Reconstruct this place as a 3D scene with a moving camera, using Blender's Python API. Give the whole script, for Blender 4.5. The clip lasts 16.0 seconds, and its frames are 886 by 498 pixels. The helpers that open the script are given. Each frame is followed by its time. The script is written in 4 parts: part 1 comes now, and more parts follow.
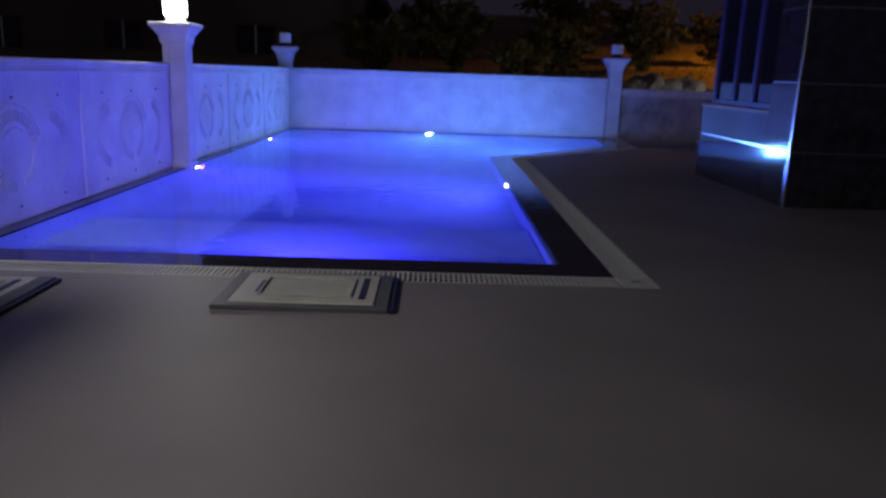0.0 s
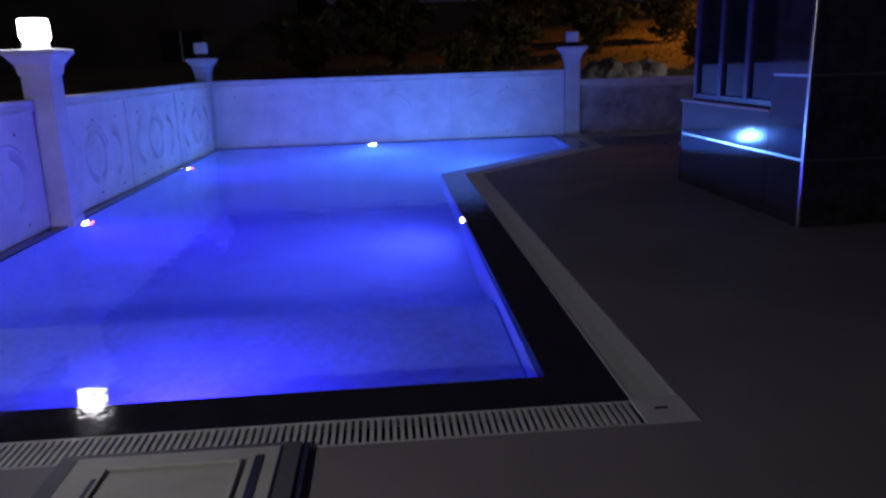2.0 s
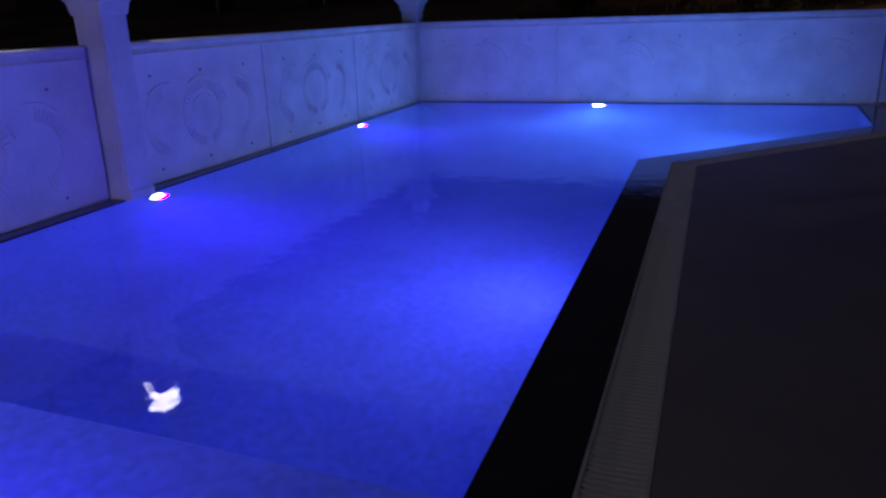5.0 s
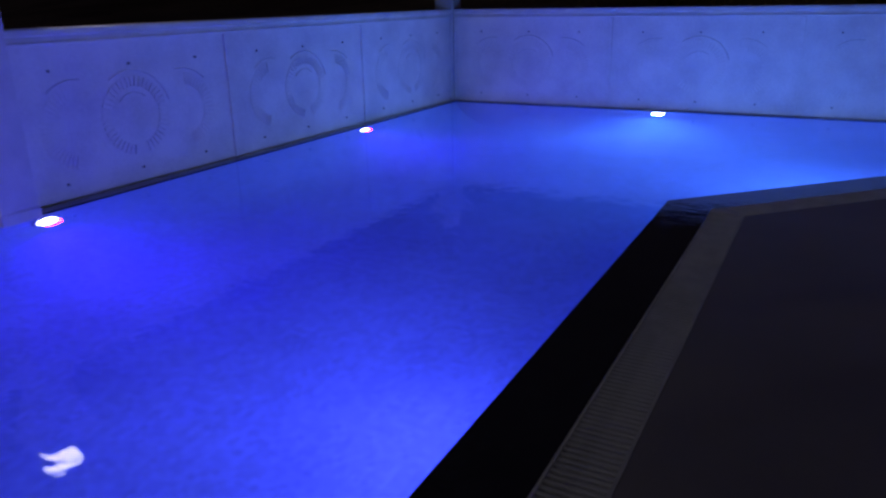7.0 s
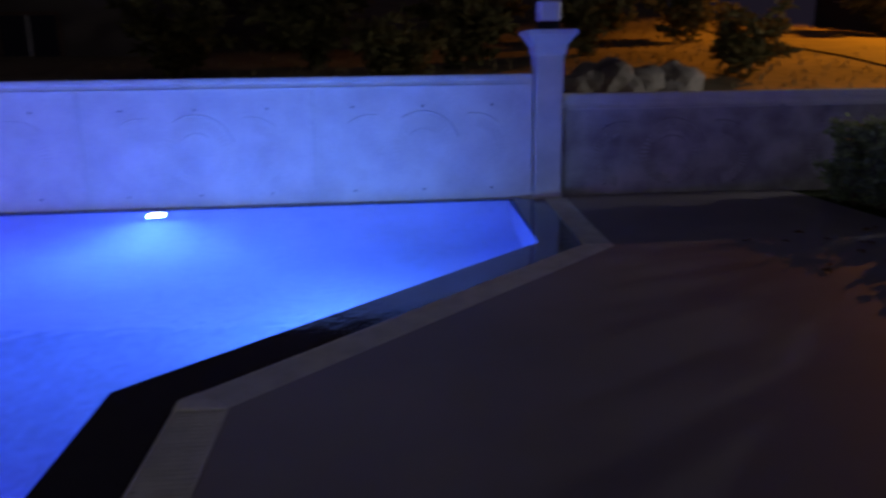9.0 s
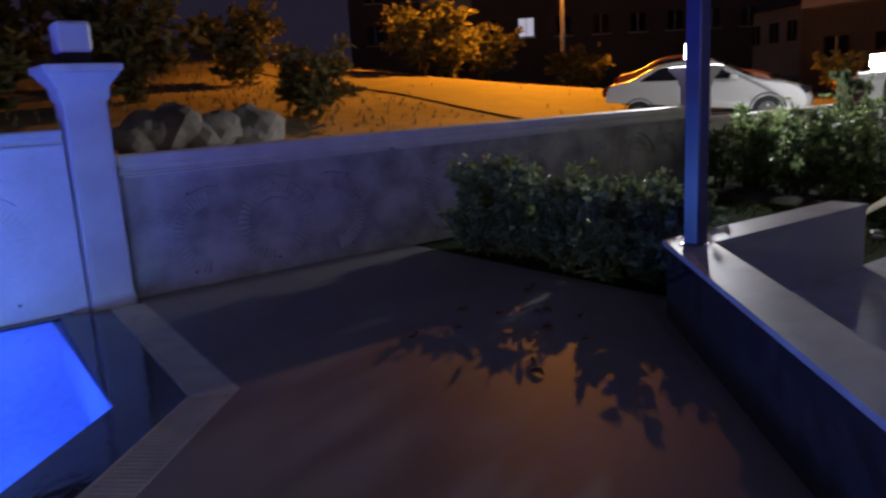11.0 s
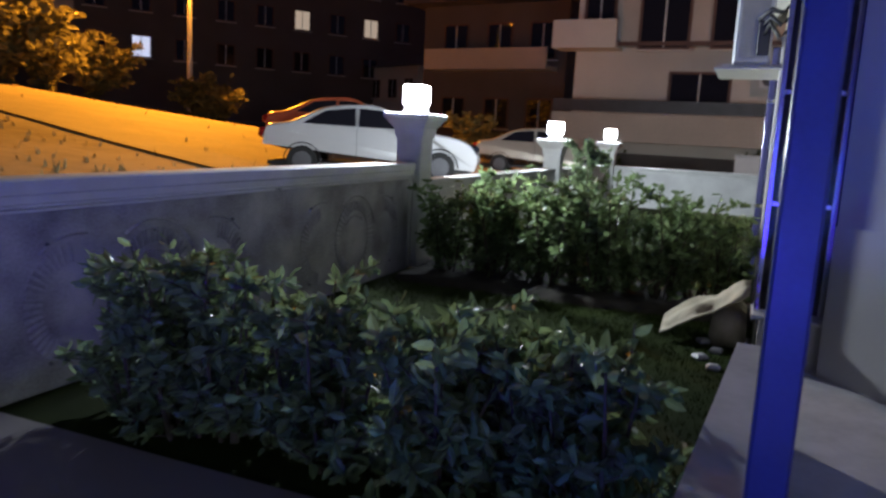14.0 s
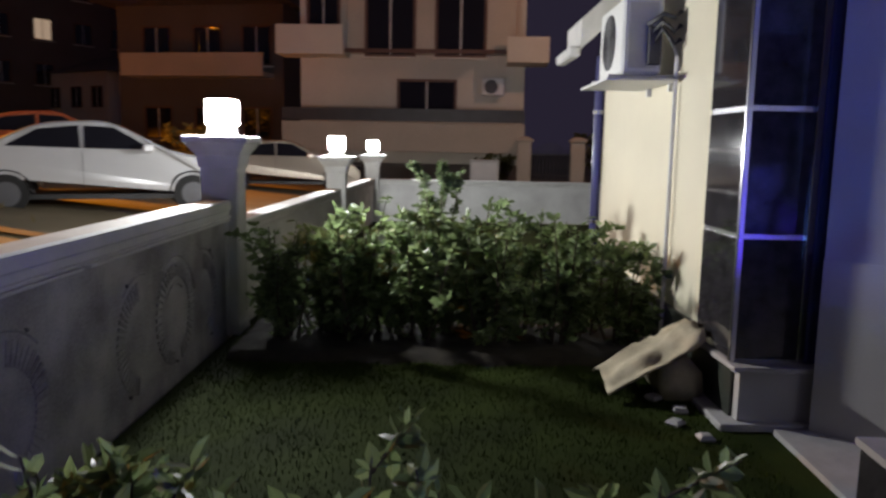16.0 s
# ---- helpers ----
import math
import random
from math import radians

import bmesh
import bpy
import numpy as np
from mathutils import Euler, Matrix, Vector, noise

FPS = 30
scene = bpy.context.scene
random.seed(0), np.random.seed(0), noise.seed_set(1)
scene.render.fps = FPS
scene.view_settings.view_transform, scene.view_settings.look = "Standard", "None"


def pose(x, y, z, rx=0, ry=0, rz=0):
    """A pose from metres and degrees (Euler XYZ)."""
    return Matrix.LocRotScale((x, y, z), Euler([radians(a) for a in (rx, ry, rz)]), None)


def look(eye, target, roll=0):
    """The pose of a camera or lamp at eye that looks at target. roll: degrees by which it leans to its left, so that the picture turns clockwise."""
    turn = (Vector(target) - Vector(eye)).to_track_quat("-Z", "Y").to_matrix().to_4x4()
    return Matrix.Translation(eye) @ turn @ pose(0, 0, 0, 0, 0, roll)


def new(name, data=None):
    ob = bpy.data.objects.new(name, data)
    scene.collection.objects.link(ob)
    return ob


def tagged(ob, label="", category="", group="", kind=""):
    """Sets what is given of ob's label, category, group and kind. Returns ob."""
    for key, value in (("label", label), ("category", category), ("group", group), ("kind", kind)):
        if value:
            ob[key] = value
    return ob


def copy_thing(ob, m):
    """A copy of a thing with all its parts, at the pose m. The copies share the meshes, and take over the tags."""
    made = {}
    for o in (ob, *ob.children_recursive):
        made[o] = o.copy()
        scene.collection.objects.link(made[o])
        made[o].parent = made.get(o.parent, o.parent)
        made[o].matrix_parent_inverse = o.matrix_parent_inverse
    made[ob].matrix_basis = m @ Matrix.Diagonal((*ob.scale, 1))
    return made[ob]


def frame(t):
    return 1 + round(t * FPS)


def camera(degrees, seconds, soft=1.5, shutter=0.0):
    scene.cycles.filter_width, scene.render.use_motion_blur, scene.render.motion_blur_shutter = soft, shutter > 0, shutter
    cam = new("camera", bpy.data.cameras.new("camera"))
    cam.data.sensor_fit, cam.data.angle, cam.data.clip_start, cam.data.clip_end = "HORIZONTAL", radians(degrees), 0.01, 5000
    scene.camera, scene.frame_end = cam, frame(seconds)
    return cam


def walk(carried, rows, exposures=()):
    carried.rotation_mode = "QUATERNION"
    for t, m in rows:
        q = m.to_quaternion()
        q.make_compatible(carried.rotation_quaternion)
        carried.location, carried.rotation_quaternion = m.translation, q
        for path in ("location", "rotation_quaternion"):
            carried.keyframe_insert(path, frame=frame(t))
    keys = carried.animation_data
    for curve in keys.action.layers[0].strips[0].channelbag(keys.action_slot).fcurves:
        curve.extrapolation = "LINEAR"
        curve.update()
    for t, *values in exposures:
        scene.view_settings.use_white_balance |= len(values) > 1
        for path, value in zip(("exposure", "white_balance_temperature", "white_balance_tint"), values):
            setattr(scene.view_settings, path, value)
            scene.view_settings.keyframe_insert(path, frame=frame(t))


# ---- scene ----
cam = camera(61.9, 16.0, soft=2.5, shutter=0.4)
PATH = [
    (0, (-0.966, -5.229, 1.332), (-0.924, -3.284, 0.869), 2.0),
    (0.5, (-1.056, -4.697, 1.442), (-1.077, -2.781, 0.869), 1.7),
    (1, (-0.977, -4.356, 1.549), (-0.897, -2.432, 1.008), -0.3),
    (1.5, (-0.843, -3.893, 1.6), (-0.713, -1.946, 1.163), -1.1),
    (2, (-0.766, -3.482, 1.592), (-0.622, -1.549, 1.098), -1.9),
    (2.5, (-0.559, -2.995, 1.553), (-0.604, -1.069, 1.019), -3.0),
    (3, (-0.368, -2.569, 1.564), (-0.668, -0.694, 0.936), -3.6),
    (3.5, (-0.146, -2.146, 1.562), (-0.518, -0.29, 0.915), -3.6),
    (4, (0.158, -1.62, 1.534), (-0.288, 0.221, 0.894), -2.4),
    (6.5, (1.013, 0.994, 1.514), (0.143, 2.691, 0.912), -2.0),
    (7, (1.045, 1.528, 1.5), (0.167, 3.206, 0.857), -1.1),
    (7.5, (1.185, 2.185, 1.467), (0.437, 3.955, 0.912), -1.4),
    (8, (1.205, 2.787, 1.422), (0.74, 4.654, 0.876), -0.7),
    (8.5, (1.219, 3.347, 1.43), (1.065, 5.274, 0.916), -1.2),
    (9, (1.28, 3.936, 1.427), (1.459, 5.87, 0.947), -0.8),
    (9.5, (1.31, 4.524, 1.45), (1.917, 6.362, 0.949), -3.1),
    (10, (1.395, 5.047, 1.445), (2.238, 6.795, 0.963), -2.7),
    (12.5, (2.765, 7.448, 1.4), (4.407, 8.528, 1.026), 0.3),
    (13, (3.024, 7.869, 1.397), (4.762, 8.781, 1.013), 3.3),
    (13.5, (3.295, 8.252, 1.459), (5.082, 9.075, 1.102), 0.1),
    (14, (3.642, 8.618, 1.456), (5.47, 9.367, 1.144), 3.0),
    (14.5, (3.894, 9.035, 1.474), (5.814, 9.512, 1.179), 3.3),
    (15, (4.213, 9.474, 1.483), (6.138, 9.93, 1.19), 0.9),
    (15.5, (4.518, 9.885, 1.509), (6.484, 10.136, 1.239), 1.7),
    (16, (4.807, 10.226, 1.567), (6.789, 10.216, 1.299), 1.1),
]
# slow handover between the rows; exposure opens up as the walk leaves the bright pool
walk(cam, [(t, look(eye, target, roll)) for t, eye, target, roll in PATH],
     exposures=[(0, 1.05, 6500, 34), (0.5, 0.85, 6500, 34), (1.5, 0.85, 6300, 38), (3.0, 0.3, 6200, 46), (7.0, 0.15, 6200, 42), (8.5, 0.65, 6500, 38), (9.0, 0.8, 6600, 38), (10.0, 1.05, 6700, 38), (12.3, 1.95, 5400, 30), (14.5, 2.15, 5800, 28), (16, 1.85, 6300, 32)])

# ---------------------------------------------------------------- light
world = bpy.data.worlds.new("night")
scene.world = world
world.use_nodes = True
world.node_tree.nodes["Background"].inputs[0].default_value = (0.28, 0.25, 0.4, 1)
world.node_tree.nodes["Background"].inputs[1].default_value = 0.017

POOL_BLUE = (0.08, 0.006, 1.0)
POOL_SKY = (0.09, 0.36, 1.0)
LAMP_WHITE = (0.88, 1.0, 0.86)
SODIUM = (1.0, 0.37, 0.004)


def area_lamp(name, place, aim, power, colour, size=0.2):
    lamp = bpy.data.lights.new(name, "AREA")
    lamp.shape, lamp.size, lamp.energy, lamp.color = "DISK", size, power, colour
    ob = new(name, lamp)
    ob.matrix_world = look(place, aim)
    return ob


def point_lamp(name, place, power, colour, size=0.1):
    lamp = bpy.data.lights.new(name, "POINT")
    lamp.energy, lamp.color, lamp.shadow_soft_size = power, colour, size
    ob = new(name, lamp)
    ob.location = place
    return ob


# underwater lights: place, direction, power, colour
POOL_LIGHTS = [
    ((-4.19, 4.95, -0.2), (1, 0, 0), 24, POOL_BLUE),
    ((-4.13, 9.3, -0.2), (1, 0, 0), 24, POOL_BLUE),
    ((-1.0, 11.84, -0.16), (0, -1, 0), 50, POOL_SKY),
    ((0.05, 4.16, -0.2), (-1, 0, 0), 31, (0.12, 0.14, 1.0)),
    ((-2.0, 0.02, -0.16), (0, 1, 0), 22, (0.07, 0.02, 1.0)),
    ((1.42, 8.6, -0.16), (-0.71, 0.71, 0), 42, POOL_SKY),
]
for place, way, power, colour in POOL_LIGHTS:
    p, w = Vector(place), Vector(way) + Vector((0, 0, -0.12))
    area_lamp("pool_lamp", p + w * 0.1, p + w * 2, power, colour, 0.15)

# pillar lanterns: x, y, cap height, power
LANTERNS = [(-4.29, 4.75, 1.84, 9), (-4.33, -2.8, 1.79, 95), (11.05, 12.05, 1.64, 118), (16.43, 11.85, 1.43, 60), (20.9, 11.7, 1.42, 60)]
for x, y, z, power in LANTERNS:
    point_lamp("lantern_lamp", (x, y, z + 0.26), power, LAMP_WHITE, 0.09)


def spot_lamp(place, aim, power, colour, cone):
    lamp = bpy.data.lights.new("spot_lamp", "SPOT")
    lamp.energy, lamp.color, lamp.spot_size, lamp.spot_blend, lamp.shadow_soft_size = power, colour, radians(cone), 0.45, 0.15
    ob = new("spot_lamp", lamp)
    ob.matrix_world = look(place, aim)


# the sodium lamp on the street pole
spot_lamp((29.35, 31.6, 10.6), (26.0, 30.3, 0), 11000, SODIUM, 117)
# extra warm lamp out of view, added to brighten the apartment facade
spot_lamp((26.5, 4.0, 8.0), (30.0, 6.5, 0), 120, (1.0, 0.55, 0.28), 150)


# ---------------------------------------------------------------- materials
def material(name, colour, rough=0.6, metal=0.0, vary=0.15, scale=3.0, fine=60.0, bump=0.1, second=None, coat=0.0, spread=0.0):
    m = bpy.data.materials.new(name)
    m.use_nodes = True
    n, l = m.node_tree.nodes, m.node_tree.links
    b = n["Principled BSDF"]
    b.inputs["Roughness"].default_value, b.inputs["Metallic"].default_value = rough, metal
    b.inputs["Coat Weight"].default_value = coat
    b.inputs["Coat Roughness"].default_value = 0.05
    tc = n.new("ShaderNodeTexCoord")
    big, small = n.new("ShaderNodeTexNoise"), n.new("ShaderNodeTexNoise")
    big.inputs["Scale"].default_value, big.inputs["Detail"].default_value = scale, 6
    small.inputs["Scale"].default_value, small.inputs["Detail"].default_value = fine, 4
    for t in (big, small):
        l.new(tc.outputs["Object"], t.inputs["Vector"])
    ramp = n.new("ShaderNodeValToRGB")
    dark = second or tuple(c * (1 - vary * 2) for c in colour)
    ramp.color_ramp.elements[0].color, ramp.color_ramp.elements[1].color = (*dark, 1), (*colour, 1)
    ramp.color_ramp.elements[0].position, ramp.color_ramp.elements[1].position = 0.3, 0.65
    add = n.new("ShaderNodeMath")
    add.operation = "MULTIPLY_ADD"
    add.inputs[1].default_value = 0.35
    l.new(small.outputs["Fac"], add.inputs[0])
    l.new(big.outputs["Fac"], add.inputs[2])
    off = n.new("ShaderNodeMath")
    off.operation = "SUBTRACT"
    off.inputs[1].default_value = 0.17
    l.new(add.outputs[0], off.inputs[0])
    l.new(off.outputs[0], ramp.inputs[0])
    last = ramp.outputs[0]
    if spread:
        geo, hsv = n.new("ShaderNodeNewGeometry"), n.new("ShaderNodeHueSaturation")
        rng = n.new("ShaderNodeMapRange")
        rng.inputs[3].default_value, rng.inputs[4].default_value = 1 - spread, 1 + spread
        l.new(geo.outputs["Random Per Island"], rng.inputs[0])
        l.new(rng.outputs[0], hsv.inputs["Value"])
        l.new(last, hsv.inputs["Color"])
        last = hsv.outputs[0]
    l.new(last, b.inputs["Base Color"])
    if bump:
        bp = n.new("ShaderNodeBump")
        bp.inputs["Strength"].default_value, bp.inputs["Distance"].default_value = bump, 0.01
        l.new(add.outputs[0], bp.inputs["Height"])
        l.new(bp.outputs[0], b.inputs["Normal"])
    return m


def glowing(name, colour, strength):
    m = bpy.data.materials.new(name)
    m.use_nodes = True
    b = m.node_tree.nodes["Principled BSDF"]
    b.inputs["Base Color"].default_value = (0.8, 0.8, 0.8, 1)
    b.inputs["Emission Color"].default_value = (*colour, 1)
    b.inputs["Emission Strength"].default_value = strength
    return m


def water_material():
    m = bpy.data.materials.new("pool_water")
    m.use_nodes = True
    n, l = m.node_tree.nodes, m.node_tree.links
    n.remove(n["Principled BSDF"])
    clear, gloss, mix = n.new("ShaderNodeBsdfRefraction"), n.new("ShaderNodeBsdfGlossy"), n.new("ShaderNodeMixShader")
    clear.inputs[0].default_value = (0.94, 0.97, 1.0, 1)
    clear.inputs["Roughness"].default_value, clear.inputs["IOR"].default_value = 0.04, 1.33
    gloss.inputs["Roughness"].default_value = 0.015
    fres = n.new("ShaderNodeFresnel")
    fres.inputs[0].default_value = 1.33
    tc, wave = n.new("ShaderNodeTexCoord"), n.new("ShaderNodeTexNoise")
    wave.inputs["Scale"].default_value, wave.inputs["Detail"].default_value = 5.0, 3
    l.new(tc.outputs["Object"], wave.inputs["Vector"])
    bp = n.new("ShaderNodeBump")
    bp.inputs["Strength"].default_value, bp.inputs["Distance"].default_value = 0.25, 0.01
    l.new(wave.outputs["Fac"], bp.inputs["Height"])
    l.new(bp.outputs[0], gloss.inputs["Normal"])
    l.new(fres.outputs[0], mix.inputs[0])
    l.new(clear.outputs[0], mix.inputs[1])
    l.new(gloss.outputs[0], mix.inputs[2])
    l.new(mix.outputs[0], n["Material Output"].inputs[0])
    return m


def mosaic_material():
    m = material("pool_mosaic", (0.24, 0.4, 0.8), 0.75, vary=0.08, scale=1.2, bump=0)
    n, l = m.node_tree.nodes, m.node_tree.links
    b = n["Principled BSDF"]
    tc, brick = n.new("ShaderNodeTexCoord"), n.new("ShaderNodeTexVoronoi")
    brick.inputs["Scale"].default_value, brick.inputs["Randomness"].default_value = 26, 0.25
    l.new(tc.outputs["Object"], brick.inputs["Vector"])
    hsv, rng = n.new("ShaderNodeHueSaturation"), n.new("ShaderNodeMapRange")
    rng.inputs[3].default_value, rng.inputs[4].default_value = 0.84, 1.08
    l.new(brick.outputs["Color"], rng.inputs[0])
    l.new(rng.outputs[0], hsv.inputs["Value"])
    old = b.inputs["Base Color"].links[0].from_socket
    l.new(old, hsv.inputs["Color"])
    l.new(hsv.outputs[0], b.inputs["Base Color"])
    return m


def glass_material(name, colour, rough=0.03):
    m = bpy.data.materials.new(name)
    m.use_nodes = True
    b = m.node_tree.nodes["Principled BSDF"]
    b.inputs["Base Color"].default_value = (*colour, 1)
    b.inputs["Roughness"].default_value = rough
    b.inputs["IOR"].default_value = 1.6
    return m


def leafy(m, share=0.4):
    """Lets some light through the leaves of a material."""
    n, l = m.node_tree.nodes, m.node_tree.links
    b, out = n["Principled BSDF"], n["Material Output"]
    thin, mix = n.new("ShaderNodeBsdfTranslucent"), n.new("ShaderNodeMixShader")
    l.new(b.inputs["Base Color"].links[0].from_socket, thin.inputs[0])
    mix.inputs[0].default_value = share
    l.new(b.outputs[0], mix.inputs[1])
    l.new(thin.outputs[0], mix.inputs[2])
    l.new(mix.outputs[0], out.inputs[0])
    return m


M_DECK = material("deck_stone", (0.27, 0.24, 0.24), 0.54, vary=0.12, scale=0.8, fine=140, bump=0.03)
M_WALL = material("precast_concrete", (0.74, 0.74, 0.72), 0.75, scale=2.2, fine=30, bump=0.4, second=(0.58, 0.57, 0.56))
M_CAP = material("painted_concrete", (0.66, 0.66, 0.63), 0.7, vary=0.1, scale=3, fine=70, bump=0.2)
M_WALL_ROUGH = material("rendered_wall", (0.48, 0.47, 0.46), 0.85, vary=0.2, scale=2.6, fine=60, bump=0.4, second=(0.2, 0.19, 0.19))
M_WATER = water_material()
M_MOSAIC = mosaic_material()
M_RIM = material("dark_rim_tile", (0.025, 0.024, 0.034), 0.06, vary=0.2, scale=5, fine=22, bump=0.25)
M_GRATE = material("white_plastic_grate", (0.6, 0.6, 0.57), 0.5, vary=0.12, scale=6, bump=0.05)
M_GUTTER = material("gutter_dark", (0.03, 0.03, 0.035), 0.6)
M_HATCH = material("beige_plastic", (0.5, 0.49, 0.43), 0.5, vary=0.08, scale=5, bump=0.05)
M_HATCH_FRAME = material("grey_frame", (0.11, 0.11, 0.12), 0.5, vary=0.1)
# colours the hatch slots and the strip of painted shade beside the frame
M_SLOT_SHADE = material("blue_dark_slot_shade", (0.02, 0.025, 0.08), 0.5)
M_GRANITE = material("polished_black_granite", (0.04, 0.038, 0.045), 0.07, vary=0.3, scale=8, fine=120, bump=0, coat=0.3)
M_CHROME = material("brushed_chrome", (0.62, 0.62, 0.64), 0.22, metal=1.0, vary=0.05, bump=0)
M_PLASTER = material("white_plaster", (0.5, 0.48, 0.47), 0.7, vary=0.06, scale=1.5, fine=90, bump=0.15)
M_CREAM = material("cream_plaster", (0.74, 0.68, 0.52), 0.8, vary=0.05, scale=1.0, fine=100, bump=0.2)
M_MARBLE = material("pale_marble", (0.5, 0.48, 0.47), 0.5, vary=0.12, scale=4, fine=20, bump=0.03)
M_PLINTH = material("dark_plinth_stone", (0.05, 0.055, 0.045), 0.3, vary=0.3, scale=3, fine=60, bump=0.1)
M_FRAME = material("dark_blue_metal", (0.06, 0.06, 0.16), 0.25, vary=0.1, bump=0)
M_GLASS = glass_material("window_glass", (0.012, 0.012, 0.016))
M_BLACK = material("black_plastic", (0.015, 0.015, 0.016), 0.45, bump=0)
M_LANTERN = glowing("lantern_glass", LAMP_WHITE, 14)
M_LANTERN_OFF = material("opal_plastic", (0.7, 0.7, 0.72), 0.35, vary=0.04, bump=0)
M_LED = glowing("led_glass", (0.75, 0.9, 1.0), 16)
M_LAWN = material("lawn_soil", (0.028, 0.042, 0.007), 0.9, vary=0.25, scale=2, fine=80, bump=0.6)
M_GRASS = material("grass_blade", (0.034, 0.055, 0.007), 0.9, vary=0.15, spread=0.15, bump=0)
for m in (M_LAWN, M_GRASS):
    m.node_tree.nodes["Principled BSDF"].inputs["Specular IOR Level"].default_value = 0.08
M_LEAF = leafy(material("laurel_leaf", (0.22, 0.3, 0.13), 0.4, vary=0.15, spread=0.4, bump=0), 0.5)
M_LEAF_PALE = leafy(material("thuja_leaf", (0.2, 0.27, 0.13), 0.6, vary=0.2, spread=0.3, bump=0))
M_LEAF_DRY = leafy(material("dry_scrub_leaf", (0.16, 0.15, 0.05), 0.7, vary=0.2, spread=0.4, bump=0), 0.3)
M_LEAF_FALLEN = material("fallen_leaf", (0.17, 0.09, 0.05), 0.7, vary=0.2, bump=0)
M_STEM = material("stem_bark", (0.09, 0.07, 0.045), 0.85, vary=0.25, scale=8, bump=0.4)
M_SOIL = material("dark_soil", (0.035, 0.028, 0.02), 0.95, vary=0.3, scale=8, fine=80, bump=0.9)
M_HILL = material("dry_grass_ground", (0.3, 0.24, 0.13), 0.95, vary=0.25, scale=0.25, fine=3, bump=0.6, second=(0.1, 0.075, 0.04))
M_STRAW = material("dry_grass_blade", (0.3, 0.23, 0.1), 0.9, vary=0.2, spread=0.4, bump=0)
M_ROAD = material("dusty_street", (0.2, 0.155, 0.09), 0.85, vary=0.15, scale=1, fine=90, bump=0.4)
M_SACK = material("woven_sack", (0.55, 0.47, 0.33), 0.85, vary=0.2, scale=6, fine=120, bump=0.5)
M_PIPE = material("white_pipe", (0.7, 0.69, 0.66), 0.4, bump=0)
M_AC = material("white_enamel", (0.66, 0.66, 0.64), 0.4, vary=0.05, bump=0)
M_AC_DARK = material("fan_dark", (0.05, 0.05, 0.055), 0.5, bump=0)
M_COPPER = material("orange_insulation", (0.6, 0.25, 0.06), 0.7, bump=0)
M_CAR_WHITE = material("white_car_paint", (0.56, 0.56, 0.56), 0.25, vary=0.02, bump=0, coat=0.8)
M_CAR_SILVER = material("beige_car_paint", (0.45, 0.4, 0.32), 0.28, metal=0.3, vary=0.03, bump=0, coat=0.8)
M_CAR_ORANGE = material("red_car_paint", (0.5, 0.13, 0.05), 0.28, vary=0.03, bump=0, coat=0.8)
M_TYRE = material("tyre_rubber", (0.02, 0.02, 0.02), 0.8)
M_TAIL = material("red_lens", (0.3, 0.015, 0.01), 0.2, bump=0)
M_FACADE = material("facade_render", (0.5, 0.44, 0.36), 0.85, vary=0.08, scale=0.5, fine=10, bump=0.2)
M_FACADE_PALE = material("facade_pale", (0.62, 0.58, 0.5), 0.85, vary=0.06, scale=0.5, fine=10, bump=0.2)
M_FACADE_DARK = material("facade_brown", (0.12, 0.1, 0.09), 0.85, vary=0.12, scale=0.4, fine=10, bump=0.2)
M_TRIM = material("brown_trim", (0.12, 0.06, 0.04), 0.6, vary=0.1)
M_ROOF = material("roof_tile", (0.13, 0.1, 0.09), 0.8, vary=0.2, scale=2)
M_LIT = glowing("lit_window", (1.0, 0.8, 0.45), 0.08)
M_LIT_WHITE = glowing("lit_window_white", (0.85, 0.95, 1.0), 0.15)
M_RUBBLE = material("rubble_stone", (0.3, 0.28, 0.25), 0.9, vary=0.25, scale=3, bump=0.6)


